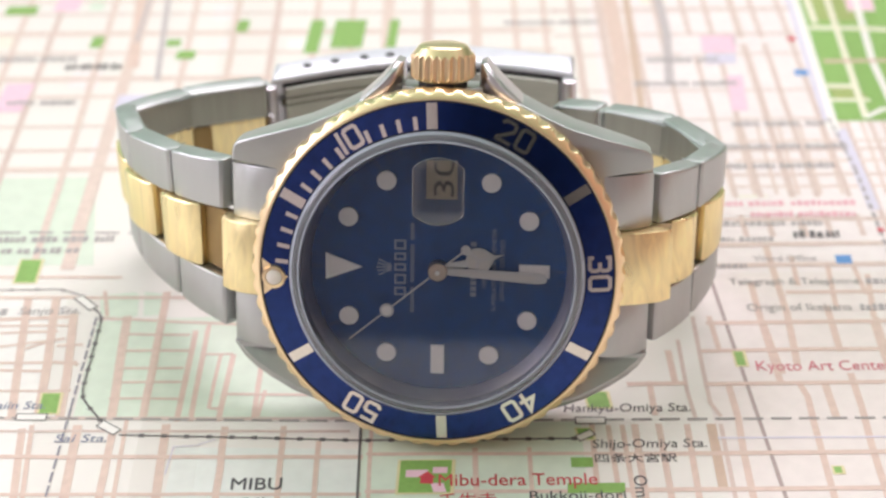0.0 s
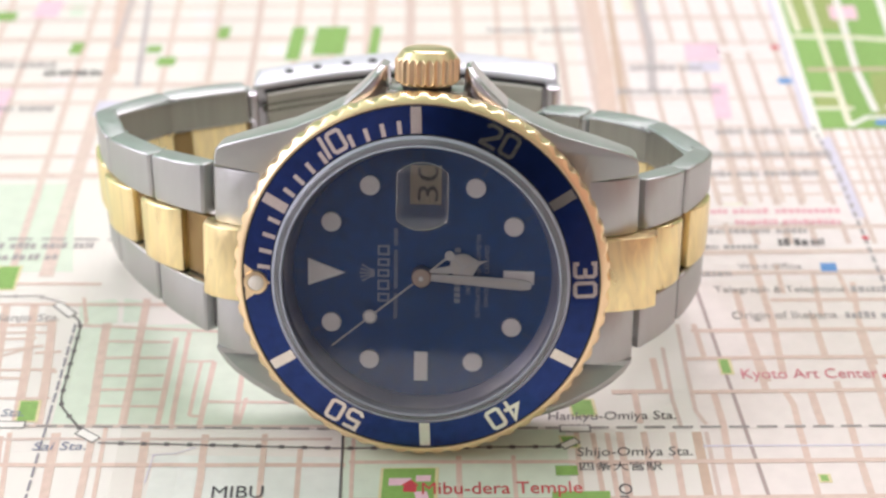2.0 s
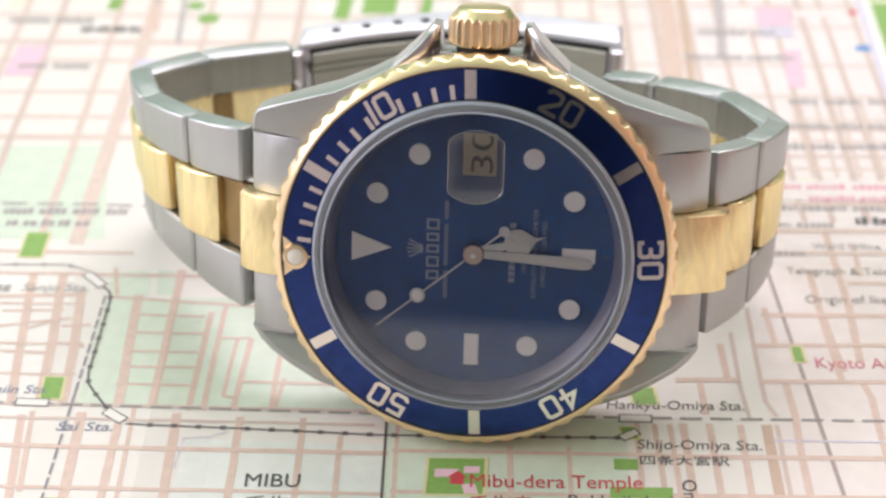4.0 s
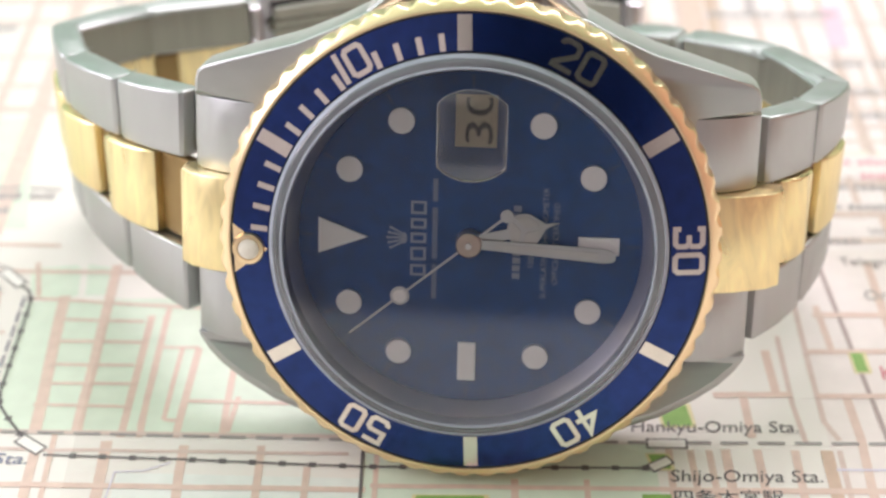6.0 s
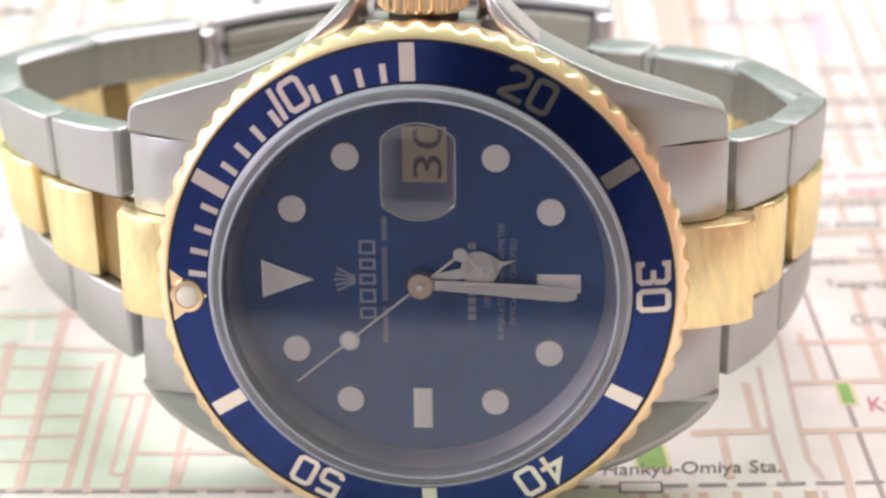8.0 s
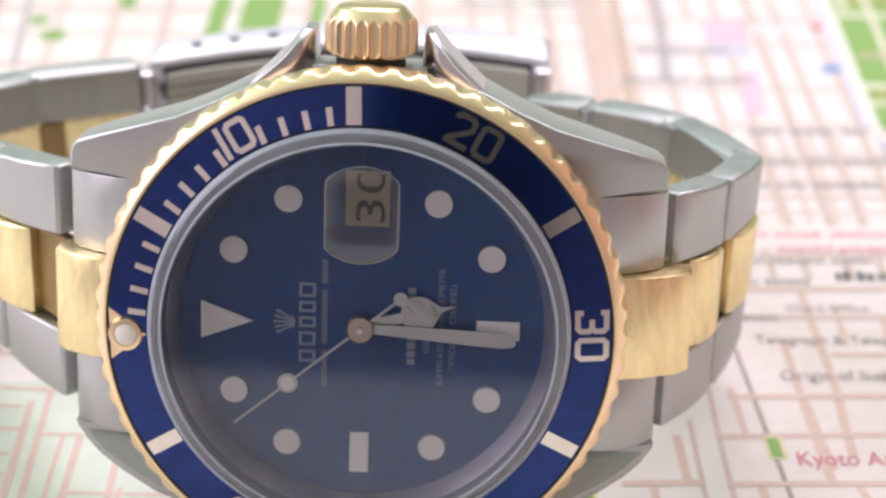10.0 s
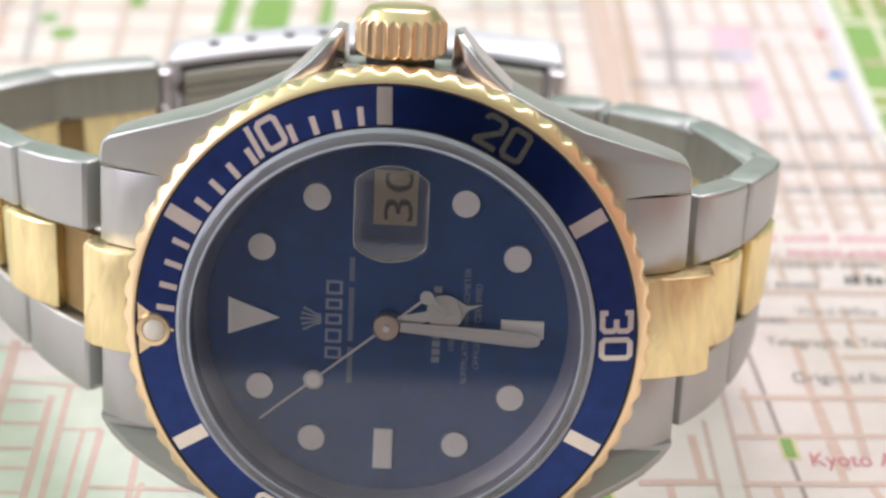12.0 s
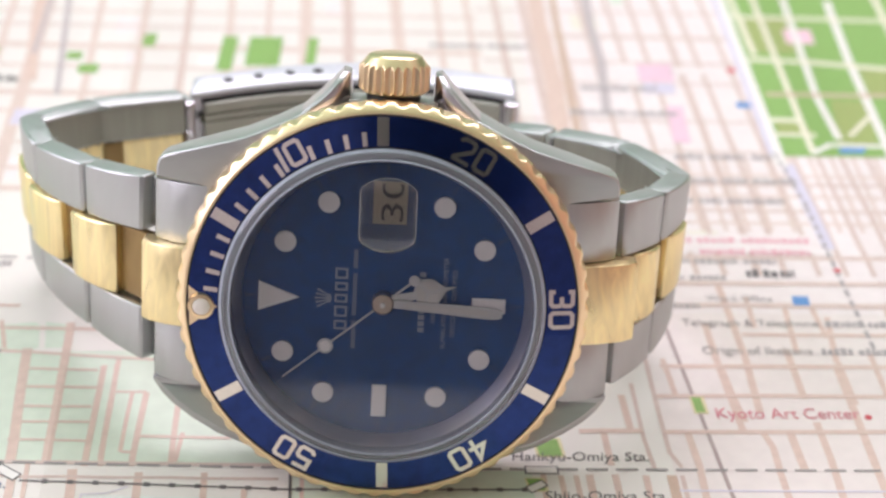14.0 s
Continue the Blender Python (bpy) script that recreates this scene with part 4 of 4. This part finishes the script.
    bent((((53.9, 27.4), (52.9, 18.3)), ((49.3, 30), (48.7, 20.3)), ((24.4, 6.4), (24.5, 0.3)), ((27.2, 12.2), (27.4, 5.8)), ((22.0, -1.2), (22.4, -40)), ((24.7, -1.2), (25.3, -40)), ((27.9, -1.3), (27.7, -40)),
          ((57.2, 20), (57.0, -40)), ((61.5, 30), (61.0, -40)), ((66.0, 30), (65.5, -40))), 0.6)
    bent((((30.6, -1.3), (30.6, -11.8)),), 0.95, BLUSH_BROWN)
    bent((((32.4, 17.5), (52.7, 17.6), (75, 17.4)), ((43.0, 23.7), (75, 23.7)), ((31.1, 12.0), (43.2, 12.2), (75, 12.0)), ((30.9, 5.8), (75, 6.1)), ((21.8, 5.9), (28.7, 6.0)), ((19.0, -6.3), (75, -6.2)), ((19.0, -12.1), (75, -12.1))), 0.58, STREET, 1)
    bent((((31, -3.7), (75, -3.9)),), 0.2, LILAC, 1)
    # the close grid further east, second kerb lines of the broad streets, and a few short lanes
    bent(tuple(((39.4 + 3.02 * k, 65.3), (39.6 + 2.95 * k, 46.0)) for k in range(12)), 0.42, STREET_FAINT)
    bent((((35.1, 29.8), (75, 30.0)), ((36.0, 34.4), (75, 34.6)), ((38.9, 39.8), (75, 39.8)), ((40.1, 48.0), (75, 47.8)), ((41.0, 54.6), (75, 54.4)), ((41.7, 59.9), (75, 59.7))), 0.45, STREET_FAINT, 1)
    bent((((32.9, 18.9), (33.3, 12.3)), ((39.4, 17.6), (39.8, 11.8), (40.2, 7.6)), ((45.0, 31.3), (44.8, 25.1)), ((52.5, 29.3), (52.9, 23.2)), ((53.1, 18.5), (53.2, 10.7)), ((19.0, -1.3), (19.4, -13.4)), ((20.6, -1.3), (20.9, -13.4))), 0.5)
    bent((((-46.0, -0.4), (-44.8, -12.6)), ((-35.4, 0.5), (-35.0, -12.7), (-34.6, -40)), ((-27.9, 18.1), (-28.1, 9.8), (-28.2, 1.1)), ((-44.8, 18.3), (-43.9, 11.1), (-43.5, 5.8)), ((-41.7, 25.3), (-40.6, 20.0)), ((-20.1, 5.4), (-20.6, 0.7))), 0.42)
    bent((((-45.6, 11.1), (-42.6, 10.5)), ((-45.8, 14.2), (-42.7, 14.4)), ((-49.4, 13.7), (-46.2, 15.4)), ((-51.7, 9.6), (-45.9, 9.3)), ((-53.1, 16.8), (-46.1, 17.1))), 0.36, STREET, 1)
    # streets running east: v at the west end, v at the east end, u west, u east, width
    for v0, v1, u0, u1, w in (
            (19.6, 17.9, -41, -22, 0.5), (16.4, 16.1, -38.4, -30, 0.4), (13.1, 13.0, -38.3, -29.8, 0.4), (9.8, 9.7, -38.2, -30, 0.4), (7.1, 7.1, -38, -30, 0.4), (4.2, 4.0, -38, -30, 0.4),
            (12.3, 12.3, -27.8, -24.4, 0.4), (2.3, 2.2, -26.3, -24.9, 0.4), (4.8, 4.5, -24.9, -15, 0.45), (11.0, 11.0, -58, -42.8, 0.4), (5.7, 5.7, -58, -42.6, 0.4), (18.2, 18.2, -60, -44, 0.4)):
        street(u0, v0, u1, v1, w, level=1)
    for v0, v1, u0, u1, w in (
            (13.0, 15.6, -58, -45, 0.4), (24.2, 23.6, -60, -24, 0.6), (28.6, 28.2, -60, -40, 0.5), (-5.5, -6.4, -70, -8.4, 0.6), (-11.6, -12.4, -70, -8.4, 0.5), (-5.9, -6.2, -8, 19, 0.6),
            (-12.0, -12.2, -8, 19, 0.6)):
        street(u0, v0, u1, v1, w, level=1)
    for v0, v1, u0, u1, w in ((29.5, 29.2, 33, 70, 0.5), (33.9, 34.2, 34, 80, 0.5), (1.0, 0.2, -60, -10, 0.5), (-1.3, -2.0, -60, -10, 0.35), (-18.5, -19, -70, 70, 0.6), (-25, -25.5, -70, 70, 0.6)):
        street(u0, v0, u1, v1, w, STREET_PALE, level=1)
    # the blocks further off, a finer regular grid
    u = 22.0
    while u < 120:
        street(u, 36, u - 1.2 + rng.uniform(-0.4, 0.4), 140, 1.6 * rng.choice((0.45, 0.5, 0.7)), STREET_PALE)
        u += rng.choice((3.4, 4.2, 4.8))
    v = 40.0
    while v < 200:
        street(18, v, 130, v + rng.uniform(-0.5, 0.5), 1.6 * rng.choice((0.35, 0.45, 0.6)), STREET_PALE, level=1)
        v += rng.choice((6.5, 8.5, 11.0))
    u = -120.0
    while u < 20:
        street(u + rng.uniform(-1, 1), 30 if u < -44 else 52, u + rng.uniform(-1, 1), 180, 1.7 * rng.choice((0.5, 0.6, 1.0)), wob.choice((STREET_FAINT, STREET_FAINT, STREET_PALE)))
        u += rng.choice((4.6, 6.0, 7.4))
    v = 54.0
    while v < 200:
        street(-140, v + rng.uniform(-1.5, 1.5), 18, v, 1.7 * rng.choice((0.4, 0.5, 0.8)), wob.choice((STREET_FAINT, STREET_FAINT, STREET_PALE)), level=1)
        v += rng.choice((5.5, 6.5, 8.0))
    for k in range(14):                      # and in front, towards the viewer
        street(-130 + 20 * k, -300, -130 + 20 * k, -40, 0.8, STREET_PALE)
        street(-200, -45 - 18 * k, 200, -45 - 18 * k, 0.7, STREET_PALE, level=1)

    for pts, w, mat in ((((19.5, 130), (20.6, 105.7), (22.1, 86.7), (22.9, 60)), 2.6, STREET), (((22.5, 130), (23.3, 105.8), (24.8, 71.4), (25.2, 52)), 1.1, BLUSH_BROWN), (((28.0, 130), (28.5, 106.0), (29.4, 94.4), (29.2, 78.3)), 1.4, STREET_GREY), (((-58, 130), (-55.1, 102.3), (-51.7, 79.7)), 1.7, STREET)):
        printed("broad_road", ribbon_bm(pts, w, -0.0155 + 0.0002 * len(pts) + 0.0004 * w), mat)

    # parks and coloured sites, world millimetres: corner, size, lean of the sides
    def site(name, x, y, w, h, mat, lean=0.0, z=-0.012):
        pts = [(x, y), (x + w, y + w * s), (x + w + lean, y + w * s + h), (x + lean, y + h)]
        return printed(name, flat_bm(pts, z), mat)

    for x, y, w, h, lean in ((-55.1, 23.7, 2.5, 4.9, -0.3), (-45.6, -1.4, 2.0, 3.5, -0.4), (-41.2, -18.6, 2.4, 2.2, -0.2), (17.0, 2.9, 2.4, 2.7, -0.5), (34.4, 11.5, 1.0, 2.6, -0.3), (43.6, -6.8, 0.8, 1.0, -0.1), (16.0, -2.6, 1.4, 1.7, -0.5)):
        site("park", x - 0.25, y - 0.25, w + 0.6, h + 0.4, PARK_EDGE, lean, -0.014)
        site("park", x, y, w, h, PARK, lean)
    site("park", -3.9, -12.8, 6.3, 5.6, PARK_EDGE, -0.1, -0.014)
    site("park", -3.6, -12.5, 5.6, 5.2, PARK, -0.1)
    site("temple_plot", -3.0, -10.0, 2.4, 1.2, PINK, 0, -0.010)
    site("temple_plot", -0.1, -9.2, 1.6, 1.0, PINK, 0, -0.010)
    site("temple_plot", 0.2, -12.2, 1.4, 1.4, PINK, -0.4, -0.010)
    site("park", 14.6, -11.6, 6.2, 1.6, PARK, 0)
    site("park", 15.0, -7.4, 2.4, 1.6, PARK, -0.1)
    for x, y, w, h in ((-26.5, 85.5, 2.2, 11), (-22.6, 87.4, 4.9, 9.4), (-14.0, 87.9, 1.5, 9.4), (-59.9, 85.7, 1.9, 3.7), (-48.1, 86.8, 2.2, 2.2), (-45.8, 82.7, 2.8, 2.7), (-76, 96, 5, 3), (-38, 92, 1.8, 4)):
        site("park", x, y, w, h, PARK, 0)
    # the large palace park with its paths
    printed("park", flat_bm([(52.4, 68.8), (66.4, 69.7), (120, 73), (120, 150), (49.5, 150)], -0.0142), PARK, "large green park")
    for pts in (((53.0, 75.2), (58, 75.5), (56.6, 79), (52.6, 79)), ((61, 72.8), (66.5, 73), (67, 86), (62, 86)), ((52, 100), (60, 100), (60, 112), (51.5, 112)), ((68, 88), (90, 89), (90, 96), (68, 96))):
        printed("lawn", flat_bm(pts, -0.0136), OLIVE)
    for k, (pts, w, mat) in enumerate((
            (((54.0, 140), (55.2, 118.2), (56.9, 70.0)), 1.0, PATH), (((51.5, 120), (52.8, 99.1)), 1.0, PATH), (((60.1, 120), (60.1, 100.0), (60.1, 86.5), (61.2, 74.3)), 1.1, WHITE_INK), (((67.2, 119.6), (67.0, 97.9), (67.7, 70)), 1.3, WHITE_INK),
            (((75, 140), (76, 71)), 1.2, PATH), (((51.7, 97.5), (60.2, 97.6), (71.7, 96.6), (110, 98)), 1.3, PATH), (((52.7, 86.6), (70.0, 87.9), (110, 90)), 1.0, BLUSH_BROWN), (((52.4, 79.0), (56.4, 79.1)), 1.2, PATH),
            (((52.2, 74.8), (58.2, 75.1)), 0.9, PATH), (((56.9, 70.0), (59.7, 72.6), (67.0, 72.8), (110, 75)), 0.9, WHITE_INK), (((62.9, 75.3), (66.8, 81.3)), 0.8, PATH), (((50, 112), (110, 115)), 1.1, PATH))):
        printed("park_path", ribbon_bm(pts, w, -0.0128 + 0.0002 * k), mat)
    printed("park_border", ribbon_bm([(52.0, 66), (49.2, 130)], 1.7, -0.0098), WHITE_INK)
    printed("park_border", ribbon_bm([(51.0, 69), (48.4, 130)], 0.8, -0.0094), LILAC)
    site("pond", 60.4, 70.4, 3.6, 1.5, BLUE, 0.6, -0.009)
    # pink and blue marks
    for x, y, w, h, m in ((48.4, 33.0, 2.0, 1.9, BLUE), (48.0, 82.0, 2.0, 1.7, BLUE), (34.6, 88.6, 5.2, 5.5, BLUSH_DEEP), (31.4, 87.5, 3.0, 6.5, BLUSH), (35.0, 85.0, 4.6, 3.2, LILAC), (37.8, 71, 2.4, 10.5, BLUSH_DEEP), (39.6, 91.5, 6.5, 2.0, BLUSH), (-68.5, 97.6, 4.0, 6.0, PINK), (-69.5, 65.5, 4.2, 8.4, BLUSH_DEEP), (58.4, 103.5, 4.4, 5.0, PINK), (34.4, 43.4, 18.6, 4.2, BLUSH), (-52, 67, 11, 4.4, LILAC)):
        site("coloured_mark", x, y, w, h, m, 0, -0.013)
    for x, y, r, m in ((48.6, 93.6, 0.75, RED), (55.0, 41.0, 0.5, RED), (53.3, 12.0, 0.45, RED)):
        printed("red_spot", flat_bm([(x + r * math.cos(i * 0.7854), y + r * math.sin(i * 0.7854)) for i in range(8)], -0.006), m)
    printed("temple_sign", flat_bm([(-1.35, -10.9), (0.05, -10.9), (0.05, -9.9), (0.35, -9.9), (-0.65, -8.9), (-1.65, -9.9), (-1.35, -9.9)], -0.006), RED, "red temple sign")

    # railways
    def dashed(points, width, dash, gap, mat, z=-0.008, label=""):
        """One dashed line as a single printed part."""
        bm = bmesh.new()
        for a, b in zip(points, points[1:]):
            pa, pb = Vector((*a, 0)), Vector((*b, 0))
            d, t = (pb - pa).length, 0.0
            while t < d:
                q0, q1 = pa.lerp(pb, t / d), pa.lerp(pb, min(1, (t + dash) / d))
                ribbon_bm([(q0.x, q0.y), (q1.x, q1.y)], width, z, bm)
                t += dash + gap
        return tagged(printed("railway", bm, mat, label), kind="stuff")

    def beaded(points, width, bead, pitch, mat, z=-0.008):
        bm = ribbon_bm(points, width, z)
        left = pitch
        for a, b in zip(points, points[1:]):
            pa, pb = Vector((*a, 0)), Vector((*b, 0))
            d = (pb - pa).length
            while left < d:
                q = pa.lerp(pb, left / d)
                flat_bm([(q.x + bead * i, q.y + bead * j) for i, j in ((-1, -1), (1, -1), (1, 1), (-1, 1))], z + 0.001, bm)
                left += pitch
            left -= d
        return tagged(printed("tram_line", bm, mat, "grey tram line with stops"), kind="stuff")

    def m2w(pts):
        return [uv(*p) for p in pts]

    beaded(m2w([(-70, 25.4), (-55.2, 25.7), (-47.5, 25.8), (-44.8, 24.6)]), 0.26, 0.28, 3.3, GREY_SOFT)
    beaded(m2w([(-42.5, 21.6), (-41.6, 20.6), (-41.2, 19.2), (-41.2, 17.6), (-41.3, 6.0), (-41.0, 4.2), (-39.8, 2.3), (-38.3, 0.2)]), 0.25, 0.28, 2.5, GREY_INK)
    beaded(m2w([(-35.9, -2.3), (-24.0, -2.8), (-8.8, -3.6), (15.3, -3.6)]), 0.24, 0.30, 2.55, GREY_INK)
    dashed(m2w([(-80, 1.6), (-46.4, 0.8), (-11.4, -0.2), (15.3, -0.4)]), 0.34, 2.3, 0.85, RAIL_DASH)
    dashed(m2w([(18.6, -0.4), (50.7, -0.5), (120, -0.7)]), 0.36, 2.3, 0.85, RAIL_DASH)
    dashed(m2w([(-41.9, 19.8), (-42.1, 2.6), (-42.3, -12.8), (-42.6, -60)]), 0.26, 1.7, 0.5, LILAC_DARK)
    dashed(m2w([(-80, 38.8), (-45, 38.4), (-38, 38)]), 0.4, 3.2, 1.2, GREY_SOFT)
    printed("main_road", ribbon_bm(m2w([(-8.8, -1.0), (-8.7, -40)]), 0.28, -0.008), GREY_INK)
    printed("main_road", ribbon_bm(m2w([(33.4, 36), (34.0, 28.3), (37.1, -13.8), (39, -40)]), 0.45, -0.020), BROWN_INK)
    printed("river_line", ribbon_bm(m2w([(57.2, 63), (57.6, 50), (57.8, 42)]), 1.6, -0.0125), LILAC)
    dashed(m2w([(56, 66), (57.2, 52.0), (57.6, 33.0), (58, 20)]), 0.5, 1.4, 0.7, GREY_SOFT)
    for a, b, w in (((-54.4, 116), (-52.9, 88), 0.7), ((-52.4, 116), (-47.3, 76), 0.8)):
        printed("railway", ribbon_bm([a, b], w, -0.009), STREET_GREY)
    printed("canal_line", ribbon_bm(m2w([(-25, -3.2), (-27, -4.2), (-29.5, -4.4), (-29.9, -9)]), 0.14, -0.009), LILAC)

    # stations: outlined white boxes
    for x, y, w, h, a in ((17.1, 0.6, 3.2, 0.95, 3), (16.5, -2.0, 1.9, 0.85, 36), (-37.1, -3.5, 2.5, 1.0, -33), (-46.3, -2.1, 3.3, 0.95, 2), (-45.1, 19.9, 3.2, 1.0, -43)):
        m = Matrix.Translation((x, y, 0)) @ pose(0, 0, 0, 0, 0, a)
        for grow, mat, z in ((0.16, GREY_INK, -0.006), (0.0, WHITE_INK, -0.004)):
            bm = flat_bm([(i * (w / 2 + grow), j * (h / 2 + grow)) for i, j in ((-1, -1), (1, -1), (1, 1), (-1, 1))], z)
            bm.transform(m)
            printed("station_box", bm, mat)

    # lettering
    def words(text, x, y, cap, width, mat, turn=3.8, shear=0.0, name="printed_name"):
        bm = text_bm(text, cap, 0)
        xs = [v.co.x for v in bm.verts]
        k = width / (max(xs) - min(xs))
        sh = Matrix(((1, shear, 0, 0), (0, 1, 0, 0), (0, 0, 1, 0), (0, 0, 0, 1)))
        bm.transform(Matrix.Translation((x, y, -0.002)) @ pose(0, 0, 0, 0, 0, turn) @ Matrix.Diagonal((k, 1, 1, 1)) @ sh @ Matrix.Translation((-min(xs), 0, 0)))
        printed(name, bm, mat)

    words("MIBU", -21.7, -13.0, 2.0, 5.5, MAP_INK)
    words("壬生", -21.2, -16.2, 1.7, 4.4, MAP_INK)
    words("Mibu-dera Temple", 0.7, -11.2, 2.0, 17.2, RED)
    words("壬生寺", 0.9, -14.3, 1.7, 6.2, RED)
    words("Bukkoji-dori", 10.6, -12.9, 1.5, 10.3, MAP_INK)
    words("Takatsuji-dori", -30.5, -19.5, 1.5, 12.4, MAP_INK)
    words("Omiya", 21.7, -8.4, 1.5, 6.0, MAP_INK, -86)
    words("Sai Sta.", -42.7, -6.3, 1.4, 5.9, SLATE, 3.8, 0.15)
    words("Saiin Sta.", -51.6, -1.0, 1.4, 6.5, SLATE, 3.8, 0.15)
    words("Sanjo Sta.", -53.0, 17.1, 1.5, 7.7, GREY_SOFT, 3.8, 0.15)
    words("Hankyu-Omiya Sta.", 14.1, 1.9, 1.5, 14.4, GREY_INK, 3.8, 0.12)
    words("Shijo-Omiya Sta.", 17.3, -4.1, 1.5, 12.7, GREY_INK, 3.8, 0.12)
    words("四条大宮駅", 17.6, -6.4, 1.15, 9.0, MAP_INK)
    words("Kyoto Art Center", 36.6, 10.6, 1.9, 15.9, RED_SOFT)
    words("Origin of Ikebana", 36.4, 22.3, 1.55, 12.8, RAIL_DASH)
    words("Telegraph & Telephone", 34.6, 27.7, 1.4, 16.2, RAIL_DASH)
    words("Ward Office", 38.0, 33.0, 1.3, 8.0, GREY_SOFT)

    def word_bars(x, y, height, widths, mat, gap=0.7):
        """Names that cannot be read, as plain bars."""
        for w in widths:
            bm, at = bmesh.new(), 0.0
            while at < w - 0.2:
                k = min(wob.uniform(0.35, 0.8), w - at)
                h = height * wob.uniform(0.7, 1.0)
                x0, y0 = x + at, y + at * s
                flat_bm([(x0, y0), (x0 + k, y0 + k * s), (x0 + k, y0 + k * s + h), (x0, y0 + h)], -0.003, bm)
                at += k + 0.2
            tagged(printed("name_bar", bm, mat), kind="stuff")
            x, y = x + w + gap, y + (w + gap) * s

    word_bars(50.2, 23.2, 1.3, (3.6, 4.0), GREY_SOFT)
    word_bars(51.6, 28.8, 1.2, (4.4, 5.0), GREY_SOFT)
    word_bars(33.0, 31.2, 1.0, (4.0,), GREY_SOFT)
    word_bars(32.6, 40.8, 1.1, (4.2, 5.4, 4.0), GREY_SOFT)
    word_bars(32.4, 37.2, 1.0, (3.4, 4.6), GREY_SOFT)
    word_bars(43.6, 38.6, 1.7, (1.7, 1.7, 1.7), GREY_INK, 0.4)
    word_bars(34.6, 45.6, 1.3, (3.0, 5.0, 8.6), ROSE)
    word_bars(38.4, 43.2, 1.3, (5.6, 7.6), ROSE)
    word_bars(37.6, 66.6, 1.4, (4.0, 5.2, 3.0), GREY_SOFT)
    word_bars(36.0, 60.2, 1.4, (6.6, 3.4, 6.0), GREY_SOFT)
    word_bars(34.0, 55.0, 1.4, (5.0, 3.0, 7.4), GREY_SOFT)
    word_bars(26.0, 85.0, 1.6, (7.0, 3.2), GREY_SOFT)
    word_bars(24.0, 77.6, 1.5, (8.0, 6.4), GREY_SOFT)
    word_bars(-73, 80.6, 1.6, (6.0, 5.4), GREY_SOFT)
    word_bars(-62, 78.6, 2.0, (1.8, 1.8, 1.8, 1.8), GREY_INK, 0.5)
    word_bars(-68, 67.6, 1.5, (4.2, 5.0), GREY_SOFT)
    word_bars(-59.6, 32.4, 1.4, (3.6, 3.4, 3.4, 2.8), GREY_SOFT)
    word_bars(-58.6, 29.9, 1.3, (1.6, 1.6, 1.6, 1.6, 1.6), GREY_SOFT, 0.5)
    word_bars(4.0, 96.4, 1.3, (8.0, 6.0), GREY_SOFT)
    word_bars(-58.0, 16.6, 1.3, (4.0,), GREY_SOFT)


watch()
street_map()
